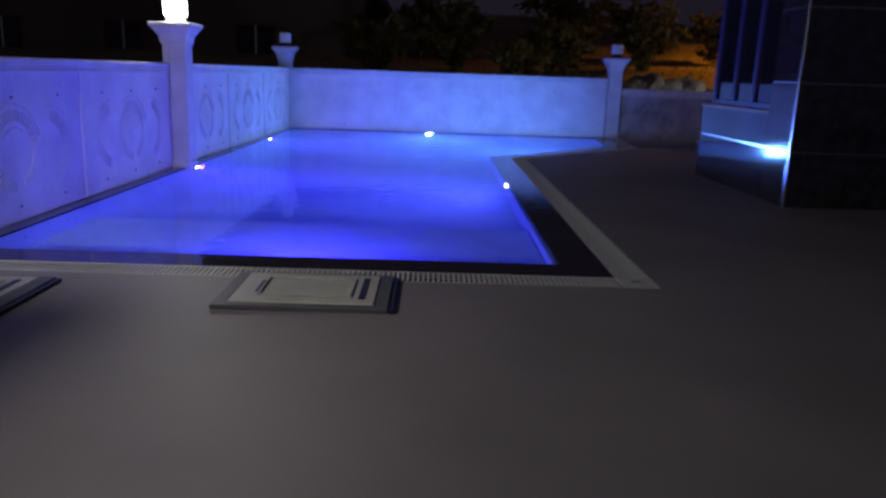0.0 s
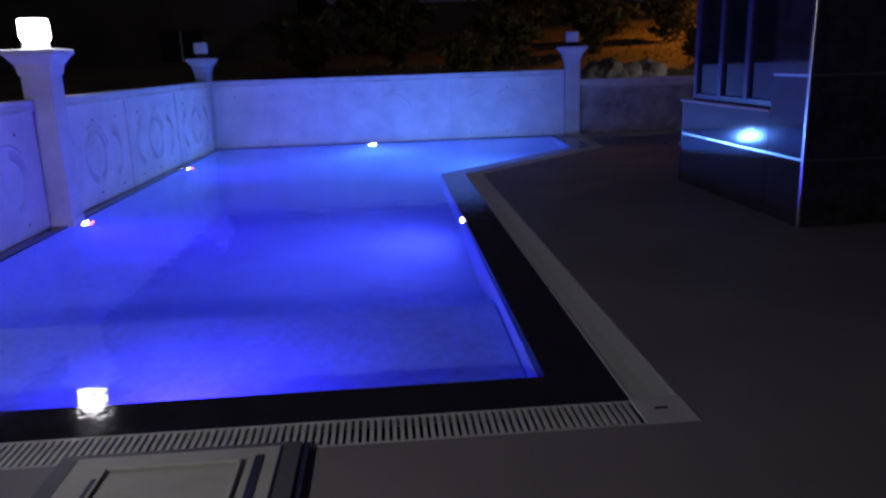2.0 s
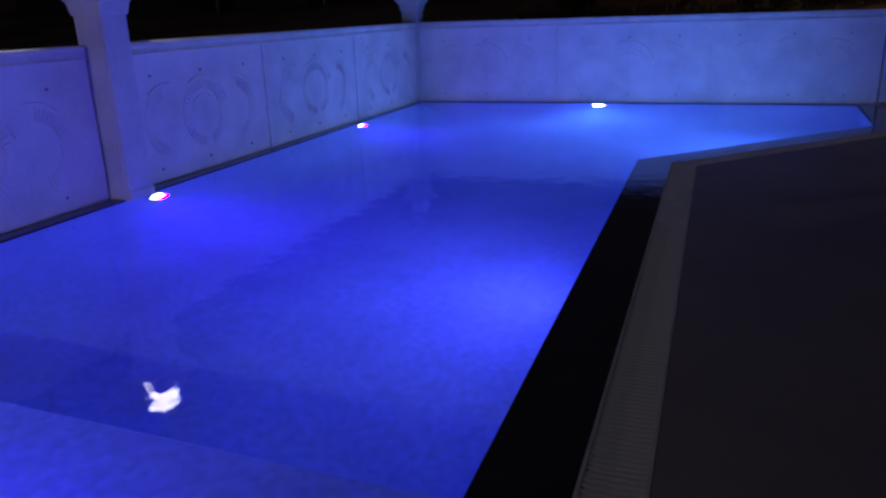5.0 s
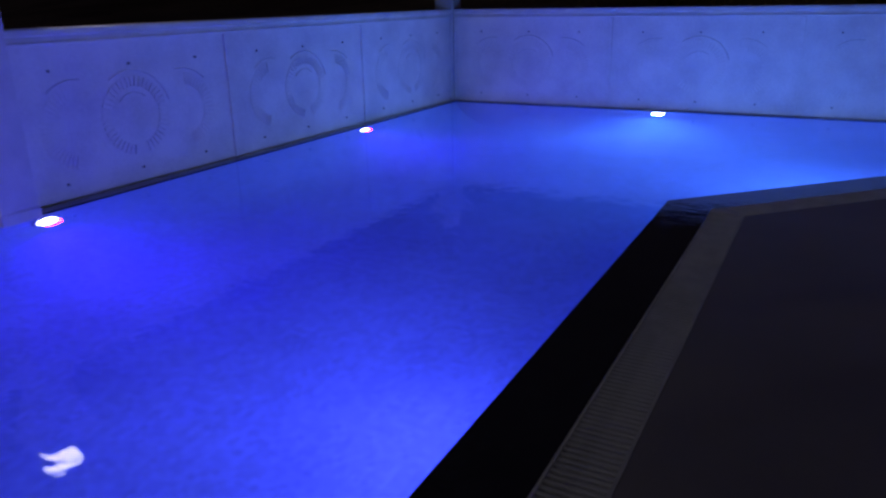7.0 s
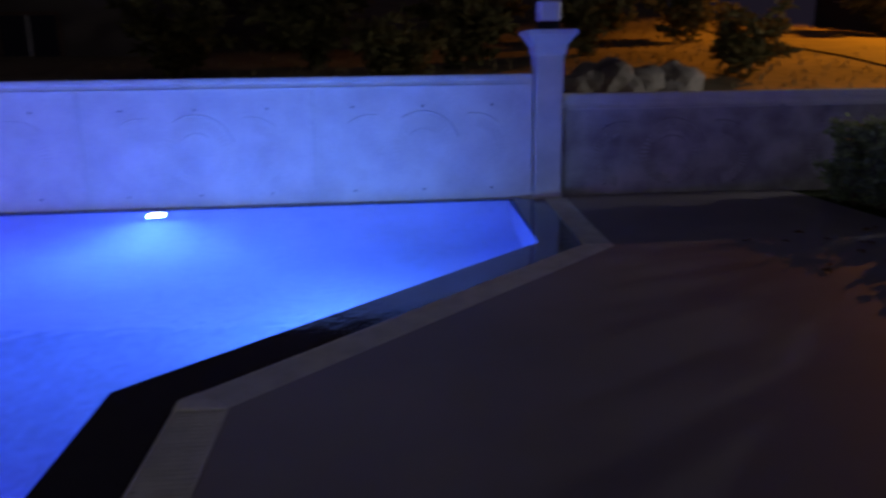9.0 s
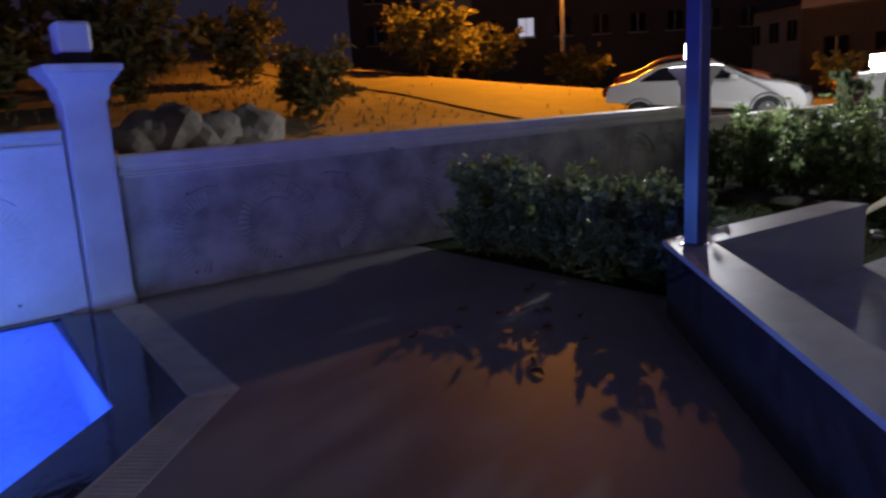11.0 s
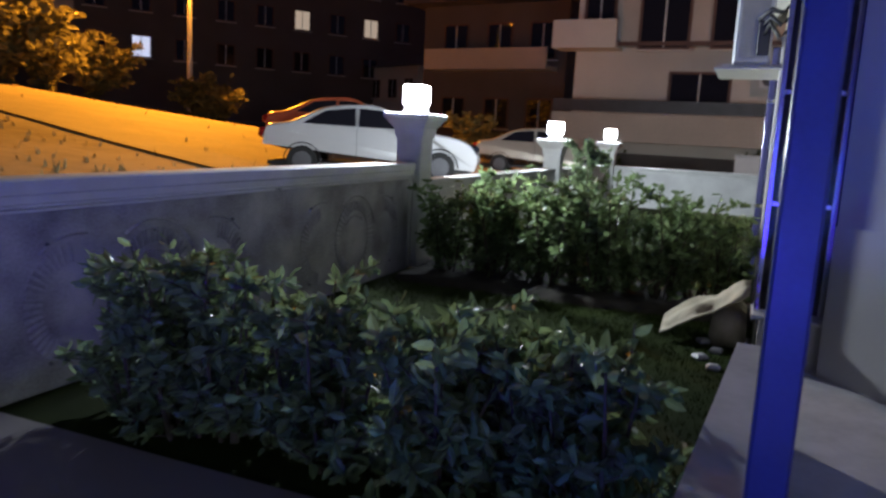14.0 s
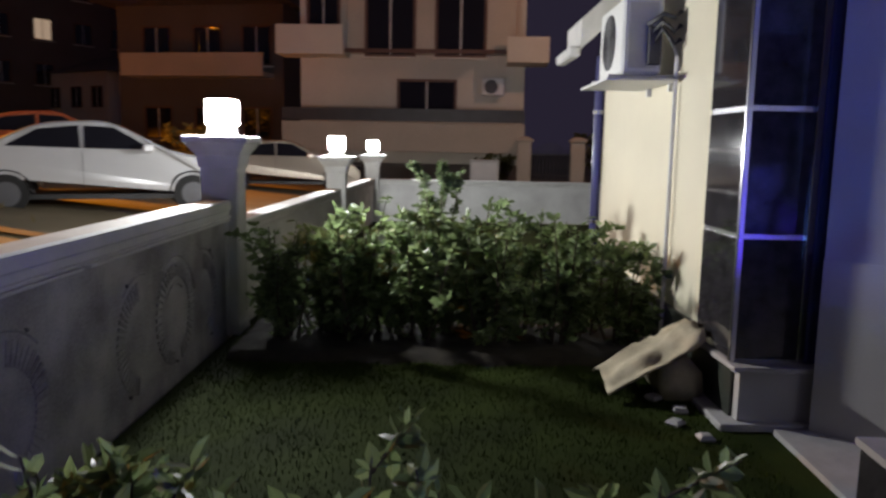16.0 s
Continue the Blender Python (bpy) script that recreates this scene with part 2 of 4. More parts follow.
# ---------------------------------------------------------------- builders
class Shape:
    """Collects faces for one mesh."""

    def __init__(self):
        self.v, self.f = [], []

    def add(self, verts, faces):
        k = len(self.v)
        self.v += [tuple(p) for p in verts]
        self.f += [tuple(k + i for i in f) for f in faces]
        return self

    def box(self, x0, y0, z0, x1, y1, z1, m=None, bev=0.0):
        """A box, its twelve edges chamfered by bev."""
        if bev:
            b = bev
            xs, ys, zs = (x0, x1), (y0, y1), (z0, z1)
            sg = (1, -1)
            pts, idx = [], {}
            for i in (0, 1):
                for j in (0, 1):
                    for k in (0, 1):
                        c = (xs[i], ys[j], zs[k])
                        d = (sg[i] * b, sg[j] * b, sg[k] * b)
                        for a in range(3):
                            idx[i, j, k, a] = len(pts)
                            pts.append(tuple(c[q] + (d[q] if q != a else 0) for q in range(3)))
            # index a: the corner point lying on the two faces... offset in all axes but a
            faces = []
            for a in range(3):
                o = [q for q in range(3) if q != a]
                for s in (0, 1):
                    loop = []
                    for p, q in ((0, 0), (1, 0), (1, 1), (0, 1)):
                        key = [0, 0, 0]
                        key[a], key[o[0]], key[o[1]] = s, p, q
                        loop.append(idx[(*key, a)])
                    faces.append(loop if (s == 1) == (a != 1) else loop[::-1])
            for a in range(3):
                o = [q for q in range(3) if q != a]
                for p in (0, 1):
                    for q in (0, 1):
                        k0, k1 = [0, 0, 0], [0, 0, 0]
                        k0[a], k1[a] = 0, 1
                        k0[o[0]] = k1[o[0]] = p
                        k0[o[1]] = k1[o[1]] = q
                        faces.append([idx[(*k0, o[0])], idx[(*k1, o[0])], idx[(*k1, o[1])], idx[(*k0, o[1])]])
            for i in (0, 1):
                for j in (0, 1):
                    for k in (0, 1):
                        faces.append([idx[i, j, k, 0], idx[i, j, k, 1], idx[i, j, k, 2]])
        else:
            pts = [(x, y, z) for x in (x0, x1) for y in (y0, y1) for z in (z0, z1)]
            faces = [(0, 1, 3, 2), (4, 6, 7, 5), (0, 4, 5, 1), (2, 3, 7, 6), (0, 2, 6, 4), (1, 5, 7, 3)]
        if m is not None:
            pts = [m @ Vector(p) for p in pts]
        return self.add(pts, faces)

    def prism(self, outline, z0, z1):
        """An upright prism over an outline in plan."""
        n = len(outline)
        pts = [(x, y, z0) for x, y in outline] + [(x, y, z1) for x, y in outline]
        return self.add(pts, [tuple(range(n))[::-1], tuple(range(n, 2 * n))] + [(i, (i + 1) % n, n + (i + 1) % n, n + i) for i in range(n)])

    def tube(self, points, radii, n=8):
        points = [Vector(p) for p in points]
        rings = []
        for i, p in enumerate(points):
            d = (points[min(i + 1, len(points) - 1)] - points[max(i - 1, 0)]).normalized()
            a = d.orthogonal().normalized()
            b = d.cross(a)
            r = radii[i] if isinstance(radii, (list, tuple)) else radii
            rings.append([p + (a * math.cos(2 * math.pi * k / n) + b * math.sin(2 * math.pi * k / n)) * r for k in range(n)])
        faces = [tuple(range(n))[::-1], tuple(range((len(points) - 1) * n, len(points) * n))]
        for i in range(len(points) - 1):
            faces += [(i * n + k, i * n + (k + 1) % n, (i + 1) * n + (k + 1) % n, (i + 1) * n + k) for k in range(n)]
        return self.add([q for r in rings for q in r], faces)

    def frustum(self, cx, cy, levels):
        """Square rings (z, half width) stacked and closed."""
        pts = [(cx + sx * h, cy + sy * h, z) for z, h in levels for sx, sy in ((-1, -1), (1, -1), (1, 1), (-1, 1))]
        n = len(levels)
        faces = [(3, 2, 1, 0), tuple(range(4 * n - 4, 4 * n))]
        for i in range(n - 1):
            faces += [(4 * i + k, 4 * i + (k + 1) % 4, 4 * i + 4 + (k + 1) % 4, 4 * i + 4 + k) for k in range(4)]
        return self.add(pts, faces)

    def mesh(self, name, mat, smooth=False, keep=False):
        me = bpy.data.meshes.new(name)
        me.from_pydata(self.v, [], self.f)
        bm = bmesh.new()
        bm.from_mesh(me)
        if 1 < len(self.f) < 20000:
            bmesh.ops.recalc_face_normals(bm, faces=bm.faces)
        bm.to_mesh(me)
        bm.free()
        me.materials.append(mat)
        if smooth:
            for p in me.polygons:
                p.use_smooth = True
        return me


def part(name, shape, mat, parent=None, label="", smooth=False, kind=""):
    ob = new(name, shape.mesh(name, mat, smooth))
    if parent is not None:
        ob.parent = parent
    return tagged(ob, label, kind=kind)


def thing(name, place, label, category, group="", turn=0):
    ob = new(name)
    ob.matrix_world = pose(*place, 0, 0, turn)
    ob.empty_display_size = 0.2
    return tagged(ob, label, category, group)


def structure(name, shape, mat, label, category, smooth=False):
    return tagged(part(name, shape, mat, None, "", smooth), label, category, "", "structure")


def offset_line(outline, d):
    """The open line moved to its right by d."""
    out = []
    for i, p in enumerate(outline):
        p = Vector(p)
        dirs = []
        if i > 0:
            dirs.append((p - Vector(outline[i - 1])).normalized())
        if i < len(outline) - 1:
            dirs.append((Vector(outline[i + 1]) - p).normalized())
        nrm = [Vector((a.y, -a.x)) for a in dirs]
        m = sum(nrm, Vector((0, 0)))
        m.normalize()
        out.append(tuple(p + m * d / max(0.3, m.dot(nrm[0]))))
    return out


# ---------------------------------------------------------------- pool
W0, W1, W2, W3, W4, W5 = (0.0, 0.0), (0.04, 7.2), (2.63, 9.83), (2.74, 11.86), (-4.1, 11.86), (-4.27, 0.0)
WATER = [W5, W0, W1, W2, W3, W4]
DEPTH = -1.05
water = structure("water", Shape().add([(x, y, -0.012) for x, y in WATER], [tuple(range(6))]), M_WATER, "clear still pool water lit blue from below", "water")
water.visible_shadow = False
floor_shape = Shape().add([(x, y, DEPTH) for x, y in WATER], [tuple(range(6))])
structure("pool_floor", floor_shape, M_MOSAIC, "pale blue mosaic floor of the pool", "floor")
for i in range(6):
    (ax, ay), (bx, by) = WATER[i], WATER[(i + 1) % 6]
    d = (Vector((bx, by)) - Vector((ax, ay))).normalized()
    ox, oy = d.y * 0.08, -d.x * 0.08
    s = Shape().prism([(ax, ay), (bx, by), (bx + ox, by + oy), (ax + ox, ay + oy)], DEPTH - 0.1, -0.02)
    structure("pool_wall_%d" % (i + 1), s, M_MOSAIC, "pale blue mosaic side wall of the pool", "wall")
structure("pool_step", Shape().box(-4.24, 0.01, DEPTH, 0.0, 1.75, -0.5, bev=0.015), M_MOSAIC, "shallow mosaic ledge at the entry end of the pool", "step")

# rounded foot of the west and north pool walls
def cove(name, a, b, radius):
    a, b = Vector((*a, 0)), Vector((*b, 0))
    d = (b - a).normalized()
    inward = Vector((-d.y, d.x, 0))
    s, n = Shape(), 12
    for p in (a, b):
        for k in range(n + 1):
            q = math.pi / 2 * k / n
            s.v.append(tuple(p + inward * (0.003 + radius * (1 - math.cos(q))) + Vector((0, 0, DEPTH + 0.003 + radius * (1 - math.sin(q))))))
    s.f += [(k, k + 1, n + 2 + k, n + 1 + k) for k in range(n)]
    structure(name, s, M_MOSAIC, "rounded mosaic foot of the pool wall", "wall", True)


cove("pool_cove_west", W4, W5, 1.0)
cove("pool_cove_north", W3, W4, 1.0)

EDGE = [W5, W0, W1, W2, (2.8, 11.86)]


def ribbon(a, b, z0, z1):
    """A strip between two offsets of the pool's edge, one prism a run."""
    s = Shape()
    p, q = offset_line(EDGE, a), offset_line(EDGE, b)
    for i in range(len(EDGE) - 1):
        s.prism([p[i], p[i + 1], q[i + 1], q[i]], z0, z1)
    return s


structure("pool_rim", ribbon(0.0, 0.34, -0.2, -0.004), M_RIM, "dark wet overflow rim round the pool", "rim")
structure("gutter", ribbon(0.34, 0.58, -0.2, -0.1), M_GUTTER, "dark gutter channel under the pool grate", "gutter")
structure("pool_rim_back", Shape().prism([W5, W4, (-4.2, 11.86), (-4.42, 0.0)], -0.2, -0.004).prism([(2.9, 11.861), (-4.3, 11.861), (-4.3, 12.0), (2.9, 12.0)], -0.2, -0.003),
          M_RIM, "narrow dark rim between pool and garden wall", "rim")
# mitred corner plates of the grate
g_in, g_out = offset_line(EDGE, 0.34), offset_line(EDGE, 0.58)
for k in (1, 2, 3):
    p, q = Vector(g_in[k]), Vector(g_out[k])
    d0, d1 = (Vector(EDGE[k]) - Vector(EDGE[k - 1])).normalized(), (Vector(EDGE[k + 1]) - Vector(EDGE[k])).normalized()
    n0, n1 = Vector((d0.y, -d0.x)) * 0.24, Vector((d1.y, -d1.x)) * 0.24
    ring = [p, p + n0, q, p + n1] if k != 2 else [q, q - n0, p, q - n1]
    pad = thing("grate_corner", (p.x, p.y, 0), "pale corner plate of the pool grate", "grate corner", "grate corners")
    part("plate", Shape().prism([tuple(v - p) for v in ring], -0.05, 0.004), M_GRATE, pad)
    if k == 1:
        part("slot", Shape().box(0.08, -0.11, 0.003, 0.14, -0.09, 0.006), M_GUTTER, pad)

# deck round the pool, cut along the gutter
outer = offset_line(EDGE, 0.58)
deck = Shape()
z0, z1 = -0.3, 0.0
deck.prism([(-4.45, -14), (outer[1][0], -14), outer[1], (-4.45, outer[0][1])], z0, z1)
deck.prism([(outer[1][0], -14), (9.0, -14), (9.0, outer[1][1]), outer[1]], z0, z1)
deck.prism([outer[1], (9.0, outer[1][1]), (9.0, outer[2][1]), outer[2]], z0, z1)
deck.prism([outer[2], (6.0, outer[2][1]), (6.0, outer[3][1]), outer[3]], z0, z1)
deck.prism([outer[3], (6.0, outer[3][1]), (6.0, 12.0), (outer[4][0], 12.0)], z0, z1)
structure("deck", deck, M_DECK, "smooth grey-brown stone deck round the pool", "deck")

# underwater lamps
for place, way, power, colour in POOL_LIGHTS:
    yaw = math.degrees(math.atan2(way[1], way[0]))
    lamp = thing("pool_light", place, "round underwater light shining in the pool wall", "pool light", "underwater pool lights", yaw)
    ring, lens = Shape(), Shape()
    ring.tube([(-0.02, 0, 0), (0.02, 0, 0), (0.03, 0, 0)], [0.12, 0.12, 0.1], 20)
    lens.tube([(0.028, 0, 0), (0.042, 0, 0), (0.05, 0, 0)], [0.085, 0.08, 0.04], 20)
    part("ring", ring, M_CHROME, lamp)
    part("lens", lens, M_LED, lamp, "glowing white lens")

# ---------------------------------------------------------------- garden walls
def rosette(s, cx, cz, r0, r1, a0, a1, ribs, proud):
    """Radial ribs of a cast ring, on a face that looks along -y."""
    for k in range(ribs):
        a = radians(a0 + (a1 - a0) * (k + 0.5) / ribs)
        ca, sa = math.cos(a), math.sin(a)
        w = 0.28 * radians(abs(a1 - a0)) / ribs
        pts = []
        for r, ww in ((r0, w * r0), (r1, w * r1)):
            for t in (-1, 1):
                x, z = cx + r * ca - t * ww * sa, cz + r * sa + t * ww * ca
                pts += [(x, 0.01, z), (x + 0.004 * ca, -proud, z)]
        s.add(pts, [(1, 3, 7, 5), (0, 1, 5, 4), (2, 6, 7, 3), (0, 2, 3, 1), (4, 5, 7, 6)])


def arc_rib(s, cx, cz, r, a0, a1, width, proud, n=20):
    pts, faces = [], []
    for k in range(n + 1):
        a = radians(a0 + (a1 - a0) * k / n)
        ca, sa = math.cos(a), math.sin(a)
        pts += [(cx + (r - width) * ca, 0.01, cz + (r - width) * sa), (cx + r * ca, -proud, cz + r * sa), (cx + (r + width) * ca, 0.01, cz + (r + width) * sa)]
    for k in range(n):
        faces += [(3 * k, 3 * k + 1, 3 * k + 4, 3 * k + 3), (3 * k + 1, 3 * k + 2, 3 * k + 5, 3 * k + 4)]
    s.add(pts, faces)


def panel_relief(w, h, z, proud=0.0105):
    """A ribbed ring between two half rings, their rims worn in places."""
    s = Shape()
    c = z + h * 0.52
    rosette(s, 0, c, 0.25, 0.34, -75, 265, 40, proud)
    arc_rib(s, 0, c, 0.39, 15, 125, 0.018, proud * 1.2, 30)
    arc_rib(s, 0, c, 0.2, 50, 140, 0.014, proud * 0.8, 20)
    for side in (-1, 1):
        x = side * 0.56
        a0, a1 = (-80, 85) if side > 0 else (95, 260)
        rosette(s, x, c - 0.02, 0.23, 0.34, a0, a1, 22, proud * 0.6)
        arc_rib(s, x, c - 0.02, 0.38, 45 if side > 0 else 80, 100 if side > 0 else 130, 0.016, proud, 16)
    return s


def wall_run(name, a, b, top, ledge, panels, back=0.14, rough=False, relief=True, base=-0.4, framed=False):
    """A precast wall from a to b whose face looks to the right of that way."""
    a, b = Vector(a), Vector(b)
    length = (b - a).length
    yaw = math.degrees(math.atan2(b.y - a.y, b.x - a.x))
    mat = M_WALL_ROUGH if rough else M_WALL
    run = part(name, Shape().box(0, 0.0, base, length, back, ledge), mat)
    run.matrix_world = pose(a.x, a.y, 0, 0, 0, yaw)
    tagged(run, "pale precast concrete garden wall with cast rosettes" if relief else "grey rendered low garden wall", "wall", "", "structure")
    cope = Shape()
    cope.box(0, -0.03, ledge, length, back + 0.03, ledge + 0.02, bev=0.005)
    cope.box(0, -0.012, ledge + 0.02, length, back + 0.012, ledge + 0.06)
    cope.box(0, -0.03, ledge + 0.06, length, back + 0.03, top, bev=0.012)
    part("coping", cope, M_CAP, run, "moulded pale concrete coping")
    w = length / panels
    for k in range(panels):
        x0, x1 = k * w, (k + 1) * w
        if relief:
            if not framed or not k:
                part("joint_strip", Shape().box(x0 - 0.035 if k else 0, -0.014, 0.0, x0 + 0.035, 0.006, ledge - 0.012, bev=0.004), mat, run)
            if framed:
                part("lip", Shape().box(x0 + 0.04, -0.034, ledge - 0.022, x1 - 0.04, 0.006, ledge - 0.004, bev=0.004), M_CAP, run, "thin pale moulding")
                if k == panels - 1:
                    part("lip", Shape().box(x1 - 0.1, -0.022, 0.0, x1 - 0.075, 0.006, ledge - 0.024, bev=0.004), M_CAP, run, "thin pale moulding")
            r = part("relief", panel_relief(w, ledge - 0.15, 0.02), mat, run, "cast fan and ring ornament")
            r.location.x = (x0 + x1) / 2
            for bx in (-0.75, 0.0, 0.75):
                for bz in (ledge - 0.2, 0.12):
                    if abs(bx) < w / 2 - 0.1:
                        boss = part("bolt", Shape().tube([(x0 + w / 2 + bx, 0.004, bz), (x0 + w / 2 + bx, -0.012, bz)], [0.013, 0.009], 8), M_HATCH_FRAME, run)
    return run


wall_run("wall_west", (-4.47, -9.95), (-4.47, -2.95), 1.34, 1.22, 3)
wall_run("wall_west_2", (-4.43, -2.65), (-4.37, 4.58), 1.34, 1.22, 3)
wall_run("wall_west_3", (-4.37, 4.9), (-4.2, 11.93), 1.34, 1.22, 3)
wall_run("wall_north", (-4.15, 11.97), (3.02, 11.97), 1.34, 1.22, 3)
wall_run("wall_north_2", (3.36, 11.98), (10.9, 11.98), 1.12, 0.97, 3, rough=True, framed=True)
wall_run("wall_north_3", (11.2, 11.95), (16.28, 11.8), 0.93, 0.8, 2, relief=False)
wall_run("wall_north_4", (16.58, 11.78), (20.8, 11.66), 0.92, 0.8, 2, relief=False)
wall_run("wall_east", (20.9, 11.55), (20.9, -14.0), 0.9, 0.78, 6, relief=False)
structure("wall_south", Shape().box(-4.6, -14.15, -0.4, 21, -14.0, 1.4), M_WALL_ROUGH, "plain rendered garden wall behind the deck", "wall")
structure("wall_west_end", Shape().box(-4.6, -14.0, -0.4, -4.46, -9.95, 1.34), M_WALL, "plain garden wall beside the deck", "wall")


def pillar(x, y, cap, lit, half=0.145):
    p = thing("pillar", (x, y, -0.02), "pale concrete garden pillar with flared cap", "pillar", "garden pillars")
    h = cap + 0.02
    part("shaft", Shape().frustum(0, 0, [(0, half + 0.01), (0.08, half + 0.01), (0.1, half), (h - 0.26, half)]), M_CAP, p)
    part("cap", Shape().frustum(0, 0, [(h - 0.26, half + 0.012), (h - 0.23, half + 0.02), (h - 0.16, half + 0.03), (h - 0.1, half + 0.075), (h - 0.06, half + 0.1), (h - 0.055, half + 0.115), (h - 0.008, half + 0.118), (h, half + 0.1)]), M_CAP, p, "flared moulded cap")
    part("panel_line", Shape().box(-half + 0.03, -half - 0.006, 0.15, -half + 0.045, -half + 0.01, h - 0.3).box(half - 0.045, -half - 0.006, 0.15, half - 0.03, -half + 0.01, h - 0.3), M_CAP, p)
    q = thing("lantern", (x, y, cap), "white cube lantern shining on a garden pillar" if lit else "unlit white cube lantern on a garden pillar", "lantern", "pillar lanterns")
    part("base", Shape().frustum(0, 0, [(0, 0.11), (0.03, 0.1), (0.085, 0.095)]), M_BLACK if not lit else M_CAP, q)
    part("shade", Shape().box(-0.115, -0.115, 0.085, 0.115, 0.115, 0.3, bev=0.02), M_LANTERN if lit else M_LANTERN_OFF, q, "glowing opal shade" if lit else "opal shade")
    for o in q.children:
        if lit:
            o.visible_shadow = False


for x, y, z, power in LANTERNS:
    pillar(x, y, z, True)
pillar(-4.3, 12.06, 1.79, False)
pillar(3.19, 12.03, 1.79, False)

# ---------------------------------------------------------------- house
HX, HY0, HY1 = 3.0, 2.9, 5.65
PZ = 0.49
P0, P1, PD = (5.63, 8.7), (7.55, 8.57), (3.0, 5.72)
hs = Shape().prism([(HX + 0.02, HY0 + 0.02), (9.15, HY0 + 0.02), (9.15, 7.9), (8.84, 8.05), (6.4, 5.6), (HX + 0.02, 5.6)], 0, 1.0)
structure("house_base", hs, M_PLINTH, "dark house base behind the granite cladding", "wall")
hs = Shape().prism([(HX + 0.5, HY0 + 0.3), (9.17, HY0 + 0.3), (9.17, 7.91), (8.85, 8.09), (6.4, 5.6), (HX + 0.3, 5.45), (HX + 0.3, HY0 + 0.9)], 1.0, 3.2)
structure("house_wall", hs, M_PLASTER, "pale plaster house wall washed by blue light", "wall")
structure("house_wall_lower", Shape().prism([(8.84, 8.1), (6.38, 5.62), (6.5, 5.6), (8.9, 7.95)], 0.0, 1.0), M_PLASTER, "pale plaster house wall behind the terrace", "wall")
structure("house_wall_north", Shape().box(9.6, 8.14, 0.42, 13.0, 8.45, 3.3).box(9.18, 2.9, 0.0, 13.0, 8.14, 3.3), M_CREAM, "cream plaster house wall with damp stains", "wall")
structure("house_plinth", Shape().box(9.615, 8.15, -0.3, 13.03, 8.48, 0.42, bev=0.01), M_PLINTH, "dark stone plinth under the cream wall", "plinth")
structure("ceiling", Shape().prism([(2.9, 2.7), (9.0, 2.7), (9.0, 8.5), (8.6, 8.7), (5.7, 9.0), (2.9, 5.9)], 3.2, 3.35), M_PLASTER, "plain plaster roof slab over the terrace", "ceiling")

# granite slabs with chrome bands: front and side of the corner column and the low wall
clad = thing("granite_cladding", (HX, HY0, 0), "polished black granite cladding with chrome bands", "cladding")
ZB = [0.0, 0.61, 1.36, 2.15, 3.19]
for i in range(4):
    za, zb = ZB[i] + (0.012 if i else 0), ZB[i + 1] - 0.012
    for k in range(4):
        part("slab", Shape().box(0.012 + k * 1.2, -0.02, za, k * 1.2 + 1.2, 0.02, zb), M_GRANITE, clad)
    part("slab", Shape().box(-0.01, 0.012, za, 0.03, 0.62, zb), M_GRANITE, clad)
    if i:
        part("band", Shape().box(0.012, -0.014, ZB[i] - 0.02, 4.81, 0.01, ZB[i] + 0.02), M_CHROME, clad, "thin chrome band")
        part("band", Shape().box(-0.006, 0.012, ZB[i] - 0.02, 0.02, 0.62, ZB[i] + 0.02), M_CHROME, clad, "thin chrome band")
part("corner_trim", Shape().box(-0.018, -0.026, 0, 0.012, 0.012, 3.19, bev=0.004), M_CHROME, clad, "chrome corner trim")
part("slab", Shape().box(-0.01, 0.63, 0.0, 0.03, 2.76, 0.598), M_GRANITE, clad)
part("slab", Shape().box(-0.01, 0.63, 0.622, 0.03, 2.76, 1.0), M_GRANITE, clad)
part("band", Shape().box(-0.006, 0.62, 0.59, 0.02, 2.76, 0.63), M_CHROME, clad, "thin chrome band")
part("sill", Shape().box(-0.03, 0.63, 1.0, 0.5, 2.8, 1.03, bev=0.006), M_MARBLE, clad, "pale marble sill")

win = thing("window_1", (HX + 0.06, 3.55, 1.03), "dark-framed window above the granite wall", "window")
tagged(win, kind="structure")
for y in (0.0, 0.62, 1.24, 1.9):
    part("window_frame", Shape().box(0, y, 0, 0.08, y + 0.09, 2.15, bev=0.008), M_FRAME, win)
for z in (0.0, 2.07):
    part("window_frame", Shape().box(0.005, 0.09, z, 0.075, 1.9, z + 0.08, bev=0.008), M_FRAME, win)
for y in (0.09, 0.71, 1.33):
    part("pane", Shape().box(0.035, y, 0.08, 0.047, y + 0.6, 2.07), M_GLASS, win)


# terrace parapet: diagonal run, then along the garden
line_out = [PD, P0, P1]
line_in = offset_line(line_out, 0.22)
body = Shape()
for i in range(2):
    body.prism([line_out[i], line_out[i + 1], line_in[i + 1], line_in[i]], 0.0, PZ - 0.03)
para = thing("terrace_parapet", (PD[0], PD[1], 0), "low terrace parapet of black granite with marble top", "parapet")
w = part("wall", body, M_GRANITE, para)
w.location = (-PD[0], -PD[1], 0)
skin_in = offset_line(line_out, 0.232)
inner = Shape()
for i in range(2):
    inner.prism([line_in[i], line_in[i + 1], skin_in[i + 1], skin_in[i]], 0.0, PZ - 0.03)
inner = part("inner_face", inner, M_PLASTER, para, "pale plastered inner face")
inner.location = (-PD[0], -PD[1], 0)
top_out, top_in = offset_line(line_out, -0.025), offset_line(line_out, 0.245)
for i in range(2):
    top = part("top_slab", Shape().prism([top_out[i], top_out[i + 1], top_in[i + 1], top_in[i]], PZ - 0.03, PZ), M_MARBLE, para, "pale marble coping slab")
    top.location = (-PD[0], -PD[1], 0)
